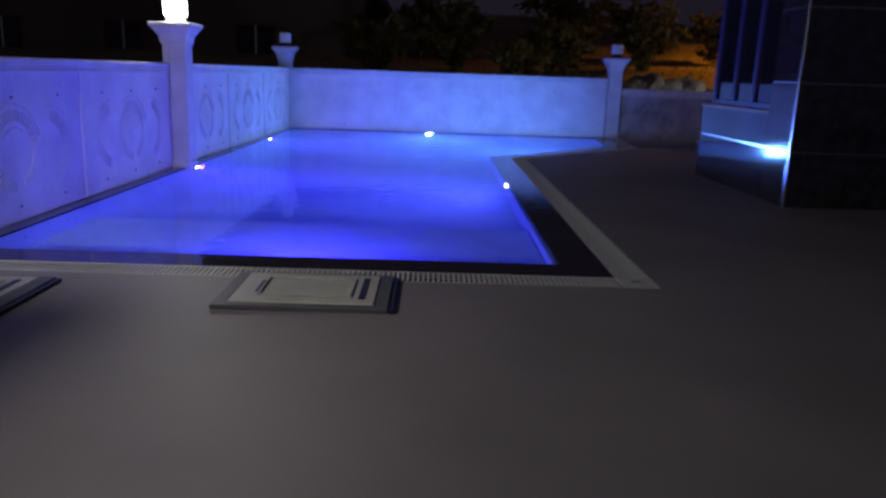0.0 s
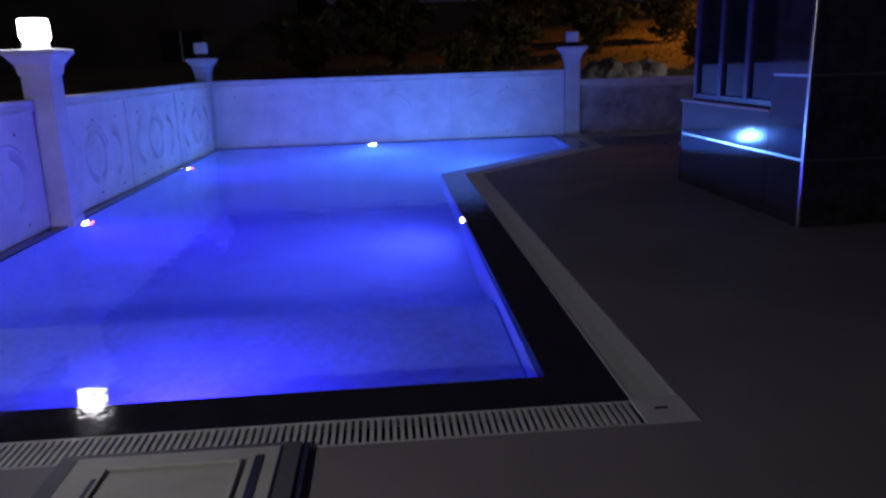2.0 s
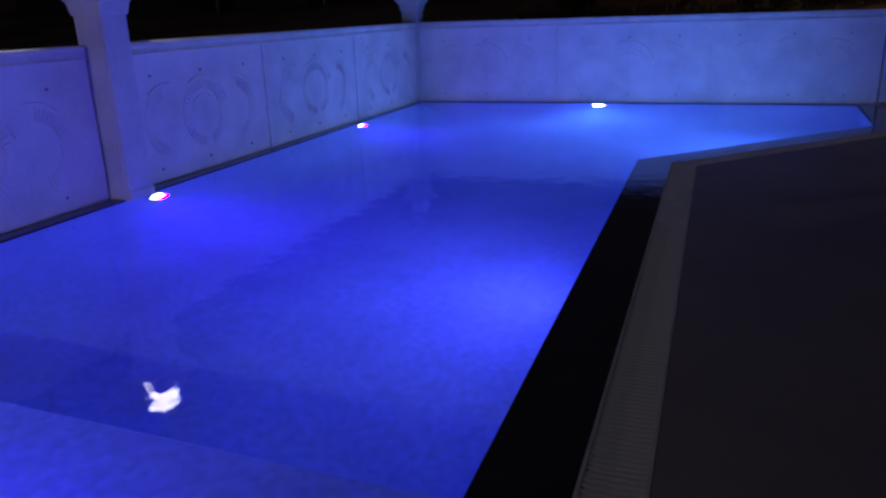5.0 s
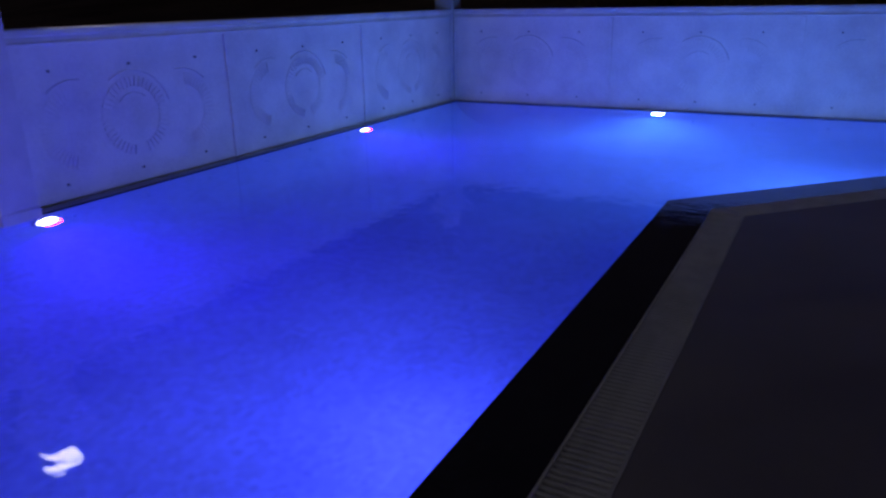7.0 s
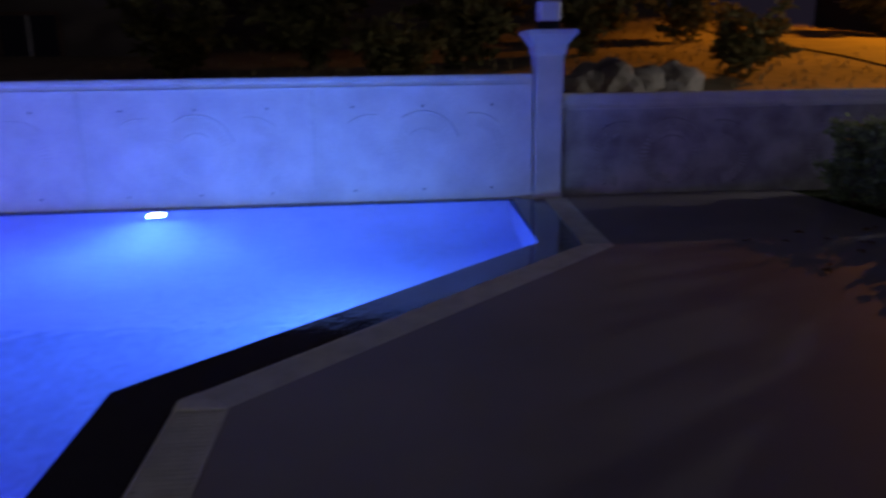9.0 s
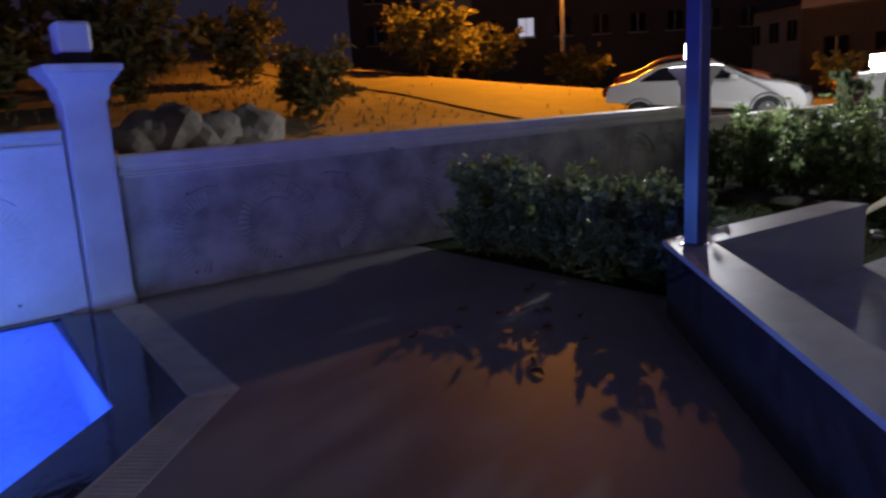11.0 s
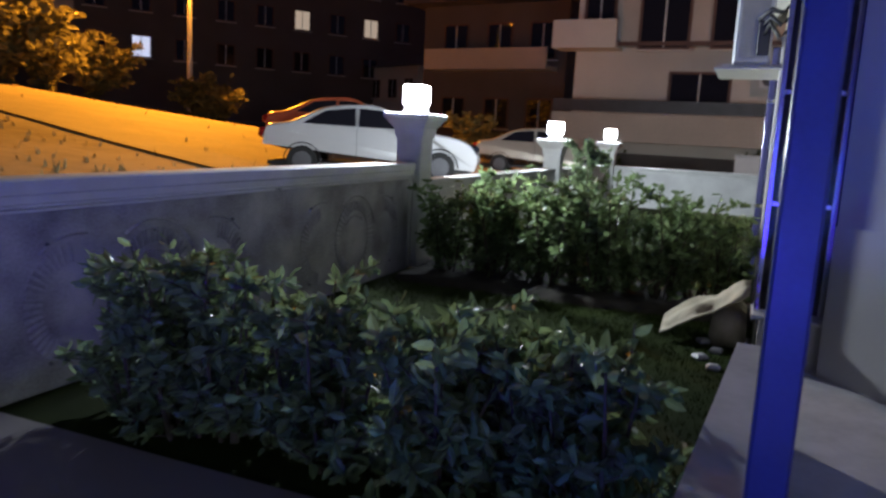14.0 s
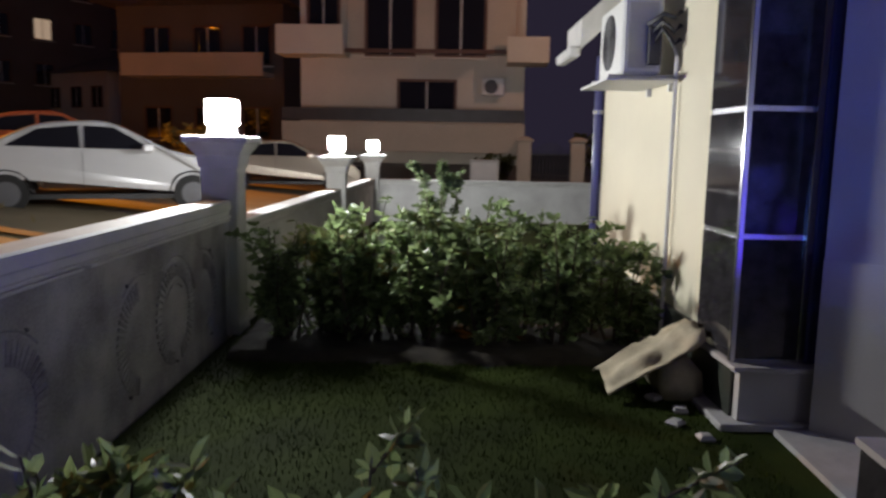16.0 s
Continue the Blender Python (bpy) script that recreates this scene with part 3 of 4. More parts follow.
structure("terrace_floor", Shape().prism([(3.1, 5.7), (5.66, 8.5), (7.55, 8.36), (8.84, 8.3), (8.83, 8.09), (6.38, 5.61)], -0.1, 0.02), M_MARBLE, "pale marble terrace floor", "floor")

post = thing("terrace_post", (5.62, 8.5, PZ), "dark blue metal post on the parapet corner", "post")
part("shaft", Shape().box(-0.05, -0.05, 0.006, 0.05, 0.05, 2.71, bev=0.008), M_FRAME, post)
part("foot_plate", Shape().box(-0.065, -0.065, 0, 0.065, 0.065, 0.008), M_CHROME, post)

# tiled pier beside the terrace
pier = thing("tiled_pier", (9.03, 8.14, 0), "black granite pier with chrome bands on a marble sill", "pier")
part("core", Shape().box(0.03, 0.0, 0.36, 0.58, 0.33, 3.19), M_PLINTH, pier)
PB = [0.36, 1.1, 1.83, 2.55, 3.19]
for i in range(4):
    part("slab", Shape().box(0.02, 0.325, PB[i] + 0.015, 0.58, 0.36, PB[i + 1] - 0.015), M_GRANITE, pier)
    part("slab", Shape().box(0.0, -0.02, PB[i] + 0.015, 0.035, 0.34, PB[i + 1] - 0.015), M_GRANITE, pier)
    part("band", Shape().box(0.02, 0.32, PB[i] - 0.015, 0.58, 0.354, PB[i] + 0.015), M_CHROME, pier, "thin chrome band")
    part("band", Shape().box(0.004, -0.02, PB[i] - 0.015, 0.035, 0.34, PB[i] + 0.015), M_CHROME, pier, "thin chrome band")
part("corner_trim", Shape().box(-0.01, 0.335, 0.36, 0.022, 0.37, 3.19, bev=0.004), M_CHROME, pier, "chrome corner trim")
part("corner_trim", Shape().box(-0.025, -0.06, 0.36, 0.03, -0.02, 3.19, bev=0.004), M_CHROME, pier, "chrome corner trim")
part("side_frame", Shape().box(-0.04, -0.22, 0.36, 0.04, -0.06, 3.19, bev=0.01), M_FRAME, pier, "dark blue metal jamb")
part("sill", Shape().box(-0.13, -0.2, 0.328, 0.58, 0.385, 0.358, bev=0.005), M_MARBLE, pier, "pale marble sill")
part("lower_slab", Shape().box(0.0, -0.2, -0.02, 0.58, 0.35, 0.328), M_PLINTH, pier, "dark stone foot")
part("lower_side", Shape().box(-0.08, -0.2, -0.02, -0.002, 0.33, 0.328), M_PLASTER, pier, "pale plastered side")
part("foot_slab", Shape().box(-0.15, -0.1, -0.02, 0.58, 0.45, 0.025, bev=0.006), M_MARBLE, pier, "pale marble footing")

# gable verge and eave at the far end of the cream wall
verge = thing("roof_verge", (13.0, 8.45, 2.6), "white sloping roof verge at the house end", "roof")
s = Shape()
s.add([(-0.5, 0.38, 0.0), (-0.5, -3.0, 3.1), (-0.5, -3.0, 3.45), (-0.5, 0.38, 0.3), (0.35, 0.38, 0.0), (0.35, -3.0, 3.1), (0.35, -3.0, 3.45), (0.35, 0.38, 0.3)],
      [(0, 1, 2, 3), (4, 7, 6, 5), (0, 4, 5, 1), (3, 2, 6, 7), (0, 3, 7, 4), (1, 5, 6, 2)])
part("board", s, M_PIPE, verge)
part("gutter", Shape().box(-0.5, 0.38, -0.08, 0.35, 0.5, 0.03, bev=0.02), M_PIPE, verge)
pipe = thing("downpipe", (13.06, 8.5, -0.02), "dark downpipe on the house corner", "pipe")
part("pipe", Shape().tube([(0, 0, 0), (0, 0, 2.62)], 0.05, 10), M_FRAME, pipe)
for z in (0.8, 2.0):
    part("clip", Shape().tube([(0, 0, z), (0, 0, z + 0.04)], 0.06, 10), M_CHROME, pipe)

# air conditioner on its bracket
ac = thing("air_conditioner", (10.9, 8.46, 2.1), "white outdoor air conditioner on a wall bracket", "air conditioner")
part("case", Shape().box(-0.4, 0.12, 0.06, 0.4, 0.42, 0.62, bev=0.02), M_AC, ac)
part("side_panel", Shape().box(-0.41, 0.16, 0.1, -0.399, 0.38, 0.58, bev=0.003), M_HATCH, ac)
part("valve_cover", Shape().box(-0.45, 0.14, 0.12, -0.405, 0.24, 0.4, bev=0.01), M_AC_DARK, ac)
ring = Shape()
for r in (0.06, 0.11, 0.16, 0.21):
    ring.tube([(0.05 + r * math.cos(a * math.pi / 12), 0.425, 0.34 + r * math.sin(a * math.pi / 12)) for a in range(25)], 0.006, 5)
part("fan_grille", ring, M_AC_DARK, ac)
part("fan_recess", Shape().tube([(0.05, 0.415, 0.34), (0.05, 0.423, 0.34)], 0.22, 24), M_AC_DARK, ac)
for x in (-0.3, 0.3):
    part("bracket_arm", Shape().box(x - 0.02, -0.01, 0.02, x + 0.02, 0.5, 0.06, bev=0.004).box(x - 0.015, -0.01, -0.06, x + 0.015, 0.03, 0.02), M_AC, ac)
part("tray", Shape().box(-0.5, 0.02, 0.0, 0.5, 0.55, 0.02, bev=0.004), M_AC, ac)
for k in range(3):
    part("hose", Shape().tube([(-0.42, 0.2 + 0.02 * k, 0.25 + 0.08 * k), (-0.5, 0.15, 0.38 + 0.05 * k), (-0.52, 0.07, 0.25 + 0.1 * k), (-0.5, 0.02, 0.3 + 0.1 * k)], 0.02, 8), M_AC_DARK, ac, smooth=True)
conduit = thing("drain_pipe", (10.42, 8.47, -0.02), "thin pale drain pipe down the cream wall", "pipe")
part("pipe", Shape().tube([(0, 0.02, 0), (0, 0.02, 2.3), (0.1, 0.03, 2.4)], 0.016, 8), M_PIPE, conduit)


# ---------------------------------------------------------------- deck hatches
def hatch(x, y, turn=0):
    h = thing("access_hatch", (x, y, 0), "beige plastic pool access hatch in a grey frame", "hatch", "pool hatches", turn)
    fr = Shape()
    fr.box(-0.5, -0.36, 0, 0.5, -0.3, 0.03, bev=0.005).box(-0.5, 0.3, 0, 0.5, 0.34, 0.03, bev=0.005)
    fr.box(-0.5, -0.3, 0, -0.42, 0.3, 0.03, bev=0.005).box(0.42, -0.3, 0, 0.5, 0.3, 0.03, bev=0.005)
    part("frame", fr, M_HATCH_FRAME, h, "dark grey frame")
    part("lid", Shape().box(-0.42, -0.3, 0.0, 0.42, 0.3, 0.038, bev=0.008), M_HATCH, h)
    lip = Shape()
    lip.box(-0.26, -0.19, 0.038, 0.26, -0.175, 0.05, bev=0.003).box(-0.26, 0.175, 0.038, 0.26, 0.19, 0.05, bev=0.003)
    lip.box(-0.275, -0.19, 0.038, -0.26, 0.19, 0.05, bev=0.003).box(0.26, -0.19, 0.038, 0.275, 0.19, 0.05, bev=0.003)
    part("raised_lip", lip, M_HATCH, h)
    part("slot", Shape().box(0.32, -0.22, 0.036, 0.355, 0.22, 0.042), M_SLOT_SHADE, h, "dark blue slot")
    part("slot", Shape().box(-0.3, -0.12, 0.036, -0.27, 0.12, 0.042), M_SLOT_SHADE, h, "dark blue slot")
    for x2 in (-0.16, 0.16):
        part("hinge", Shape().box(x2 - 0.04, -0.275, 0.036, x2 + 0.04, -0.255, 0.048, bev=0.003), M_HATCH, h)
    # dark strip put in as the shade along the frame's edge
    part("edge_shade", Shape().box(0.505, -0.36, 0.0, 0.53, 0.34, 0.02), M_SLOT_SHADE, h, "dark blue strip standing in for the edge shade")
    return h


hatch(-1.68, -0.9)
hatch(-3.75, -1.14)

# ---------------------------------------------------------------- garden
rnd = random.Random(4)
structure("lawn", Shape().box(6.0, 8.3, -0.2, 20.85, 11.95, -0.015), M_LAWN, "dark short lawn behind the hedge", "lawn")
structure("lawn_east", Shape().box(13.0, -14, -0.2, 20.85, 8.35, -0.015).box(9.0, -14, -0.2, 13.0, 2.9, -0.015), M_LAWN, "dark short lawn beside the house", "lawn")
grass = Shape()
for k in range(42000):
    x, y = rnd.uniform(6.7, 14.5), rnd.uniform(8.5, 11.9)
    h, a, t = rnd.uniform(0.006, 0.014), rnd.uniform(0, 6.28), rnd.uniform(0.002, 0.004)
    dx, dy = math.cos(a), math.sin(a)
    grass.add([(x - dy * t, y + dx * t, -0.016), (x + dy * t, y - dx * t, -0.016), (x + dx * h * 0.5, y + dy * h * 0.5, h)], [(0, 1, 2)])
tagged(part("grass", grass, M_GRASS), "short green lawn grass", "grass", "", "stuff")
bed = Shape()
bed.add([(10.1 + 1.3 * i / 12 + rnd.uniform(-0.04, 0.04) * (i in (0, 12)), 8.5 + 3.3 * j / 24, 0.005 + 0.05 * noise.noise((i * 0.7, j * 0.7, 1)) + (0.03 if 0 < i < 12 else -0.03)) for i in range(13) for j in range(25)],
        [(i * 25 + j, i * 25 + j + 1, i * 25 + 26 + j, i * 25 + 25 + j) for i in range(12) for j in range(24)])
structure("soil_bed", bed, M_SOIL, "dark bare soil bed under the hedge", "soil", True)


def leaf(s, p, way, side, size, fold=0.25):
    up = way.cross(side) * size * fold * 0.3
    m1, m2 = p + way * size * 0.3, p + way * size * 0.68
    w1, w2 = side * size * 0.2, side * size * 0.19
    s.add([p, m1, m2, p + way * size - up * 0.5, m1 + w1 + up, m2 + w2 + up, m1 - w1 + up, m2 - w2 + up],
          [(0, 1, 4), (4, 1, 2, 5), (5, 2, 3), (0, 6, 1), (6, 7, 2, 1), (7, 3, 2)])


def rand_dir(r):
    z, a = r.uniform(-1, 1), r.uniform(0, 6.283)
    q = math.sqrt(1 - z * z)
    return Vector((q * math.cos(a), q * math.sin(a), z))


def shrub_meshes(seed, height, radius, leaves, size, low=0):
    """Stems that fork, and leaves along the twigs."""
    r = random.Random(seed)
    stems, foliage = Shape(), Shape()
    twigs = []
    for k in range(8):
        a = r.uniform(0, 6.283)
        tip = Vector((math.cos(a) * radius * r.uniform(0.3, 0.9), math.sin(a) * radius * r.uniform(0.3, 0.9), height * r.uniform(0.75, 1.0)))
        foot = Vector((math.cos(a) * 0.08, math.sin(a) * 0.08, -0.02))
        mid = foot.lerp(tip, 0.5) + Vector((r.uniform(-0.05, 0.05), r.uniform(-0.05, 0.05), 0.05))
        stems.tube([foot, mid, tip], [0.013, 0.009, 0.003], 5)
        twigs.append((foot, mid, tip))
        for j in range(5):
            b = mid.lerp(tip, r.uniform(-0.5, 0.9)) if r.random() < 0.6 else foot.lerp(mid, r.uniform(0.3, 0.9))
            d = rand_dir(r)
            d.z = abs(d.z) * 0.9 + 0.15
            e = b + d.normalized() * radius * r.uniform(0.35, 0.8)
            e.z = min(e.z, height * 1.08)
            stems.tube([b, e], [0.006, 0.002], 4)
            twigs.append((b, b.lerp(e, 0.5), e))
    for k in range(low):
        a = r.uniform(0, 6.283)
        out = Vector((math.cos(a), math.sin(a), 0))
        foot, e = out * 0.06 + Vector((0, 0, 0.02)), out * radius * r.uniform(0.6, 1.1) + Vector((0, 0, height * r.uniform(0.12, 0.5)))
        stems.tube([foot, e], [0.006, 0.002], 4)
        twigs.append((foot, foot.lerp(e, 0.5), e))
    for k in range(leaves):
        a, b, c = r.choice(twigs)
        t = r.random() ** 0.7
        p = a.lerp(b, t * 2) if t < 0.5 else b.lerp(c, t * 2 - 1)
        if p.z < height * 0.05:
            continue
        way = rand_dir(r)
        way.z = way.z * 0.6 + 0.25
        way.normalize()
        side = way.cross(rand_dir(r))
        side.normalize()
        leaf(foliage, p, way, side, size * r.uniform(0.6, 1.25))
    return stems, foliage


def shrub(name, seed, height, radius, leaves, size, mat, label, category, group, low=0):
    stems, foliage = shrub_meshes(seed, height, radius, leaves, size, low)
    ob = thing(name, (0, 0, 0), label, category, group)
    part("stem", stems, M_STEM, ob)
    part("foliage", foliage, mat, ob, kind="stuff")
    return ob


near_kinds = [shrub("laurel_shrub", 11 + k, 0.64 + 0.14 * k, 0.36, 1350, 0.088, M_LEAF, "glossy dark green laurel shrub at the deck edge", "shrub", "deck hedge", 16) for k in range(3)]
first = True
spots = [(6.42, 9.25), (6.5, 9.8), (6.35, 10.75), (6.45, 9.35), (6.28, 10.15), (6.6, 11.1), (6.25, 9.65), (6.5, 10.45), (6.3, 11.3), (6.52, 9.6), (6.32, 9.02), (6.25, 10.95)]
for k, (x, y) in enumerate(spots):
    m = pose(x, y, -0.02, 0, 0, 67 * k)
    if k < 3:
        near_kinds[k].matrix_world = m
    else:
        grown = copy_thing(near_kinds[k % 3], m)
        size = 0.82 + 0.3 * rnd.random()
        grown.scale = (size * 0.95, size * 0.95, size)
far_kinds = [shrub("laurel_shrub", 31 + k, 0.93 + 0.1 * k, 0.4, 1500, 0.085, M_LEAF, "glossy green laurel shrub in a soil bed", "shrub", "lawn hedge", 5) for k in range(3)]
spots = [(10.65 + 0.3 * (k % 2), 8.75 + k * 0.27) for k in range(11)]
for k, (x, y) in enumerate(spots):
    m = pose(x, y, -0.01, 0, 0, 83 * k)
    if k < 3:
        far_kinds[k].matrix_world = m
    else:
        grown = copy_thing(far_kinds[k % 3], m)
        size = 0.88 + 0.26 * rnd.random()
        grown.scale = (size, size, size)
thuja = shrub("thuja", 51, 1.4, 0.3, 8000, 0.065, M_LEAF_PALE, "pale feathery young conifer behind the hedge", "conifer", "")
thuja.matrix_world = pose(11.6, 10.25, -0.015)

for k in range(16):
    q = thing("fallen_leaf", (rnd.uniform(4.0, 6.0), rnd.uniform(8.6, 9.9), 0.004), "dry brown leaf fallen on the deck", "leaf", "fallen leaves", rnd.uniform(0, 360))
    s = Shape()
    leaf(s, Vector((0, 0, 0.0)), Vector((1, 0, 0.12)).normalized(), Vector((0, 1, 0)), rnd.uniform(0.06, 0.12), 0.6)
    part("blade", s, M_LEAF_FALLEN, q)

# sack heap by the plinth
sack = thing("torn_sack", (9.62, 8.74, -0.01), "torn beige woven sack slumped against the plinth", "sack")
s = Shape()
n1, n2 = 16, 10
for i in range(n1 + 1):
    for j in range(n2 + 1):
        u, v = i / n1, j / n2
        x = -0.3 + 0.5 * u + 0.05 * noise.noise((u * 4, v * 4, 3))
        y = 0.4 - 0.6 * v
        z = 0.06 + 0.36 * v + 0.07 * math.sin(3.1 * u) + 0.07 * noise.noise((u * 4, v * 4, 8))
        s.v.append((x, y, z))
for i in range(n1):
    for j in range(n2):
        a = i * (n2 + 1) + j
        s.f.append((a, a + 1, a + n2 + 2, a + n2 + 1))
flap = part("flap", s, M_SACK, sack, smooth=True)
solid = flap.modifiers.new("thick", "SOLIDIFY")
solid.thickness = 0.012
s = Shape()
for k in range(3):
    s.frustum(-0.15 + 0.22 * k, -0.08, [(0.0, 0.1), (0.08, 0.13), (0.2, 0.12), (0.28, 0.05)])
part("body", s, M_SACK, sack, "brown bulging lower part", smooth=True)
for k in range(5):
    st = thing("stone", (8.75 + 0.22 * k, 8.72 + 0.1 * (k % 2), -0.02), "small pale broken stone beside the plinth", "stone", "broken stones", 40 * k)
    part("lump", Shape().frustum(0, 0, [(0, 0.035), (0.02, 0.045), (0.04, 0.025 + 0.004 * k)]), M_MARBLE, st)

# ---------------------------------------------------------------- ground beyond the walls
def land(x, y):
    z = 0.12
    if y > 12:
        z += 0.13 * max(0.0, y - 14.0) * min(1.0, max(0.25, (42 - x) / 22.0))
    z += 0.25 * noise.noise((x * 0.13, y * 0.13, 0.5)) * min(1.0, max(0.0, (y - 17) / 6.0))
    if y > 60:
        z = min(z, 6.5)
    return z


def inside(x, y):
    return -4.6 < x < 21.0 and -14.1 < y < 12.1


xs = [-400, -200, -100] + [-60 + 1.5 * i for i in range(97)] + [130, 200, 400]
ys = [-400, -200, -100, -60, -30] + [-15 + 1.5 * i for i in range(64)] + [110, 200, 400]
gs = Shape()
for x in xs:
    for y in ys:
        gs.v.append((x, y, -1.8 if inside(x, y) else land(x, y)))
ny = len(ys)
for i in range(len(xs) - 1):
    for j in range(ny - 1):
        a = i * ny + j
        gs.f.append((a, a + ny, a + ny + 1, a + 1))
structure("ground", gs, M_HILL, "rough dry grassy ground sloping up beyond the wall", "ground", True)

road = Shape()
cols = [(14.2 + 0.02 * (y - 13), 30.0 + 0.05 * (y - 13), y) for y in [-14 + 2 * k for k in range(26)]]
for k, (xa, xb, y) in enumerate(cols):
    for i in range(9):
        x = max(xa if y > 12.5 else 21.1, 0) + (xb - (xa if y > 12.5 else 21.1)) * i / 8
        road.v.append((x, y, land(x, y) + 0.05))
for k in range(len(cols) - 1):
    for i in range(8):
        a = k * 9 + i
        road.f.append((a, a + 1, a + 10, a + 9))
structure("road", road, M_ROAD, "dusty pale street beyond the garden wall", "road", True)

straw = Shape()
for k in range(6000):
    x, y = rnd.uniform(-6, 40), 16 + 30 * rnd.random() ** 1.2
    if 14 < x < 31 and y < 36:
        if rnd.random() < 0.93:
            continue
    z = land(x, y)
    for j in range(2):
        h, a = rnd.uniform(0.06, 0.2), rnd.uniform(0, 6.28)
        dx, dy = math.cos(a), math.sin(a)
        straw.add([(x - dy * 0.03, y + dx * 0.03, z - 0.05), (x + dy * 0.03, y - dx * 0.03, z - 0.05), (x + dx * h * 0.5, y + dy * h * 0.5, z + h)], [(0, 1, 2)])
tagged(part("dry_grass", straw, M_STRAW), "tall dry straw grass on the slope", "grass", "", "stuff")

bush_kinds = [shrub("roadside_bush", 71 + k, 1.9 + 0.4 * k, 1.5, 1500, 0.3, M_LEAF_DRY, "wild bushy shrub on the slope", "bush", "roadside bushes") for k in range(2)]
bspots = [(24.0, 33.0, 1.6), (21.5, 32.5, 1.4), (26.5, 34, 1.3), (29.8, 31.0, 1.0), (31.4, 31.5, 0.9), (-3, 22, 1.0), (0, 24, 1.2), (3.5, 23, 1.0), (7.5, 25, 1.3), (10, 21, 0.8), (1.5, 19, 0.8), (12, 29, 1.2), (34, 13.5, 0.8), (33.5, 8.2, 0.7), (30.6, 18.5, 0.9), (-1, 29, 1.3), (5, 31, 1.5), (35.0, 3.0, 1.2)]
for k, (x, y, sc) in enumerate(bspots):
    m = pose(x, y, land(x, y) - 0.1, 0, 0, 51 * k) @ Matrix.Scale(sc, 4)
    if k < 2:
        bush_kinds[k].matrix_world = m
    else:
        b = copy_thing(bush_kinds[k % 2], pose(x, y, land(x, y) - 0.1, 0, 0, 51 * k))
        b.scale = (sc, sc, sc)
for k in range(11):
    tier = 0 if k < 7 else 1
    x, y = (4.5 + 0.36 * k, 15.7 + 0.3 * (k % 3)) if not tier else (4.75 + 0.5 * (k - 7), 15.9)
    st = thing("boulder", (x, y, 0.3 + 0.62 * tier), "rough pale boulder in a rubble heap", "boulder", "rubble boulders", 37 * k)
    s = Shape()
    bm = bmesh.new()
    bmesh.ops.create_icosphere(bm, subdivisions=3, radius=0.34 + 0.05 * (k % 3))
    for v in bm.verts:
        v.co *= 1 + 0.45 * noise.noise(v.co * 3 + Vector((k * 5, 0, 0))) + 0.12 * noise.noise(v.co * 11)
        v.co.z = v.co.z * 0.85 + 0.2
    s.add([v.co for v in bm.verts], [[v.index for v in f.verts] for f in bm.faces])
    bm.free()
    part("rock", s, M_RUBBLE, st)

pole = thing("street_lamp", (30.6, 32.4, land(30.6, 32.4) - 0.1), "tall slim street lamp post lit orange", "street lamp")
part("pole", Shape().tube([(0, 0, 0), (0, 0, 4), (0, 0, 8.2)], [0.12, 0.1, 0.07], 12), M_CAP, pole)
part("arm", Shape().tube([(0, 0, 8.1), (-0.6, -0.4, 8.5), (-1.2, -0.8, 8.6)], 0.04, 8), M_CAP, pole)
part("head", Shape().box(-1.6, -1.1, 8.55, -1.0, -0.6, 8.7, bev=0.03), M_AC_DARK, pole)


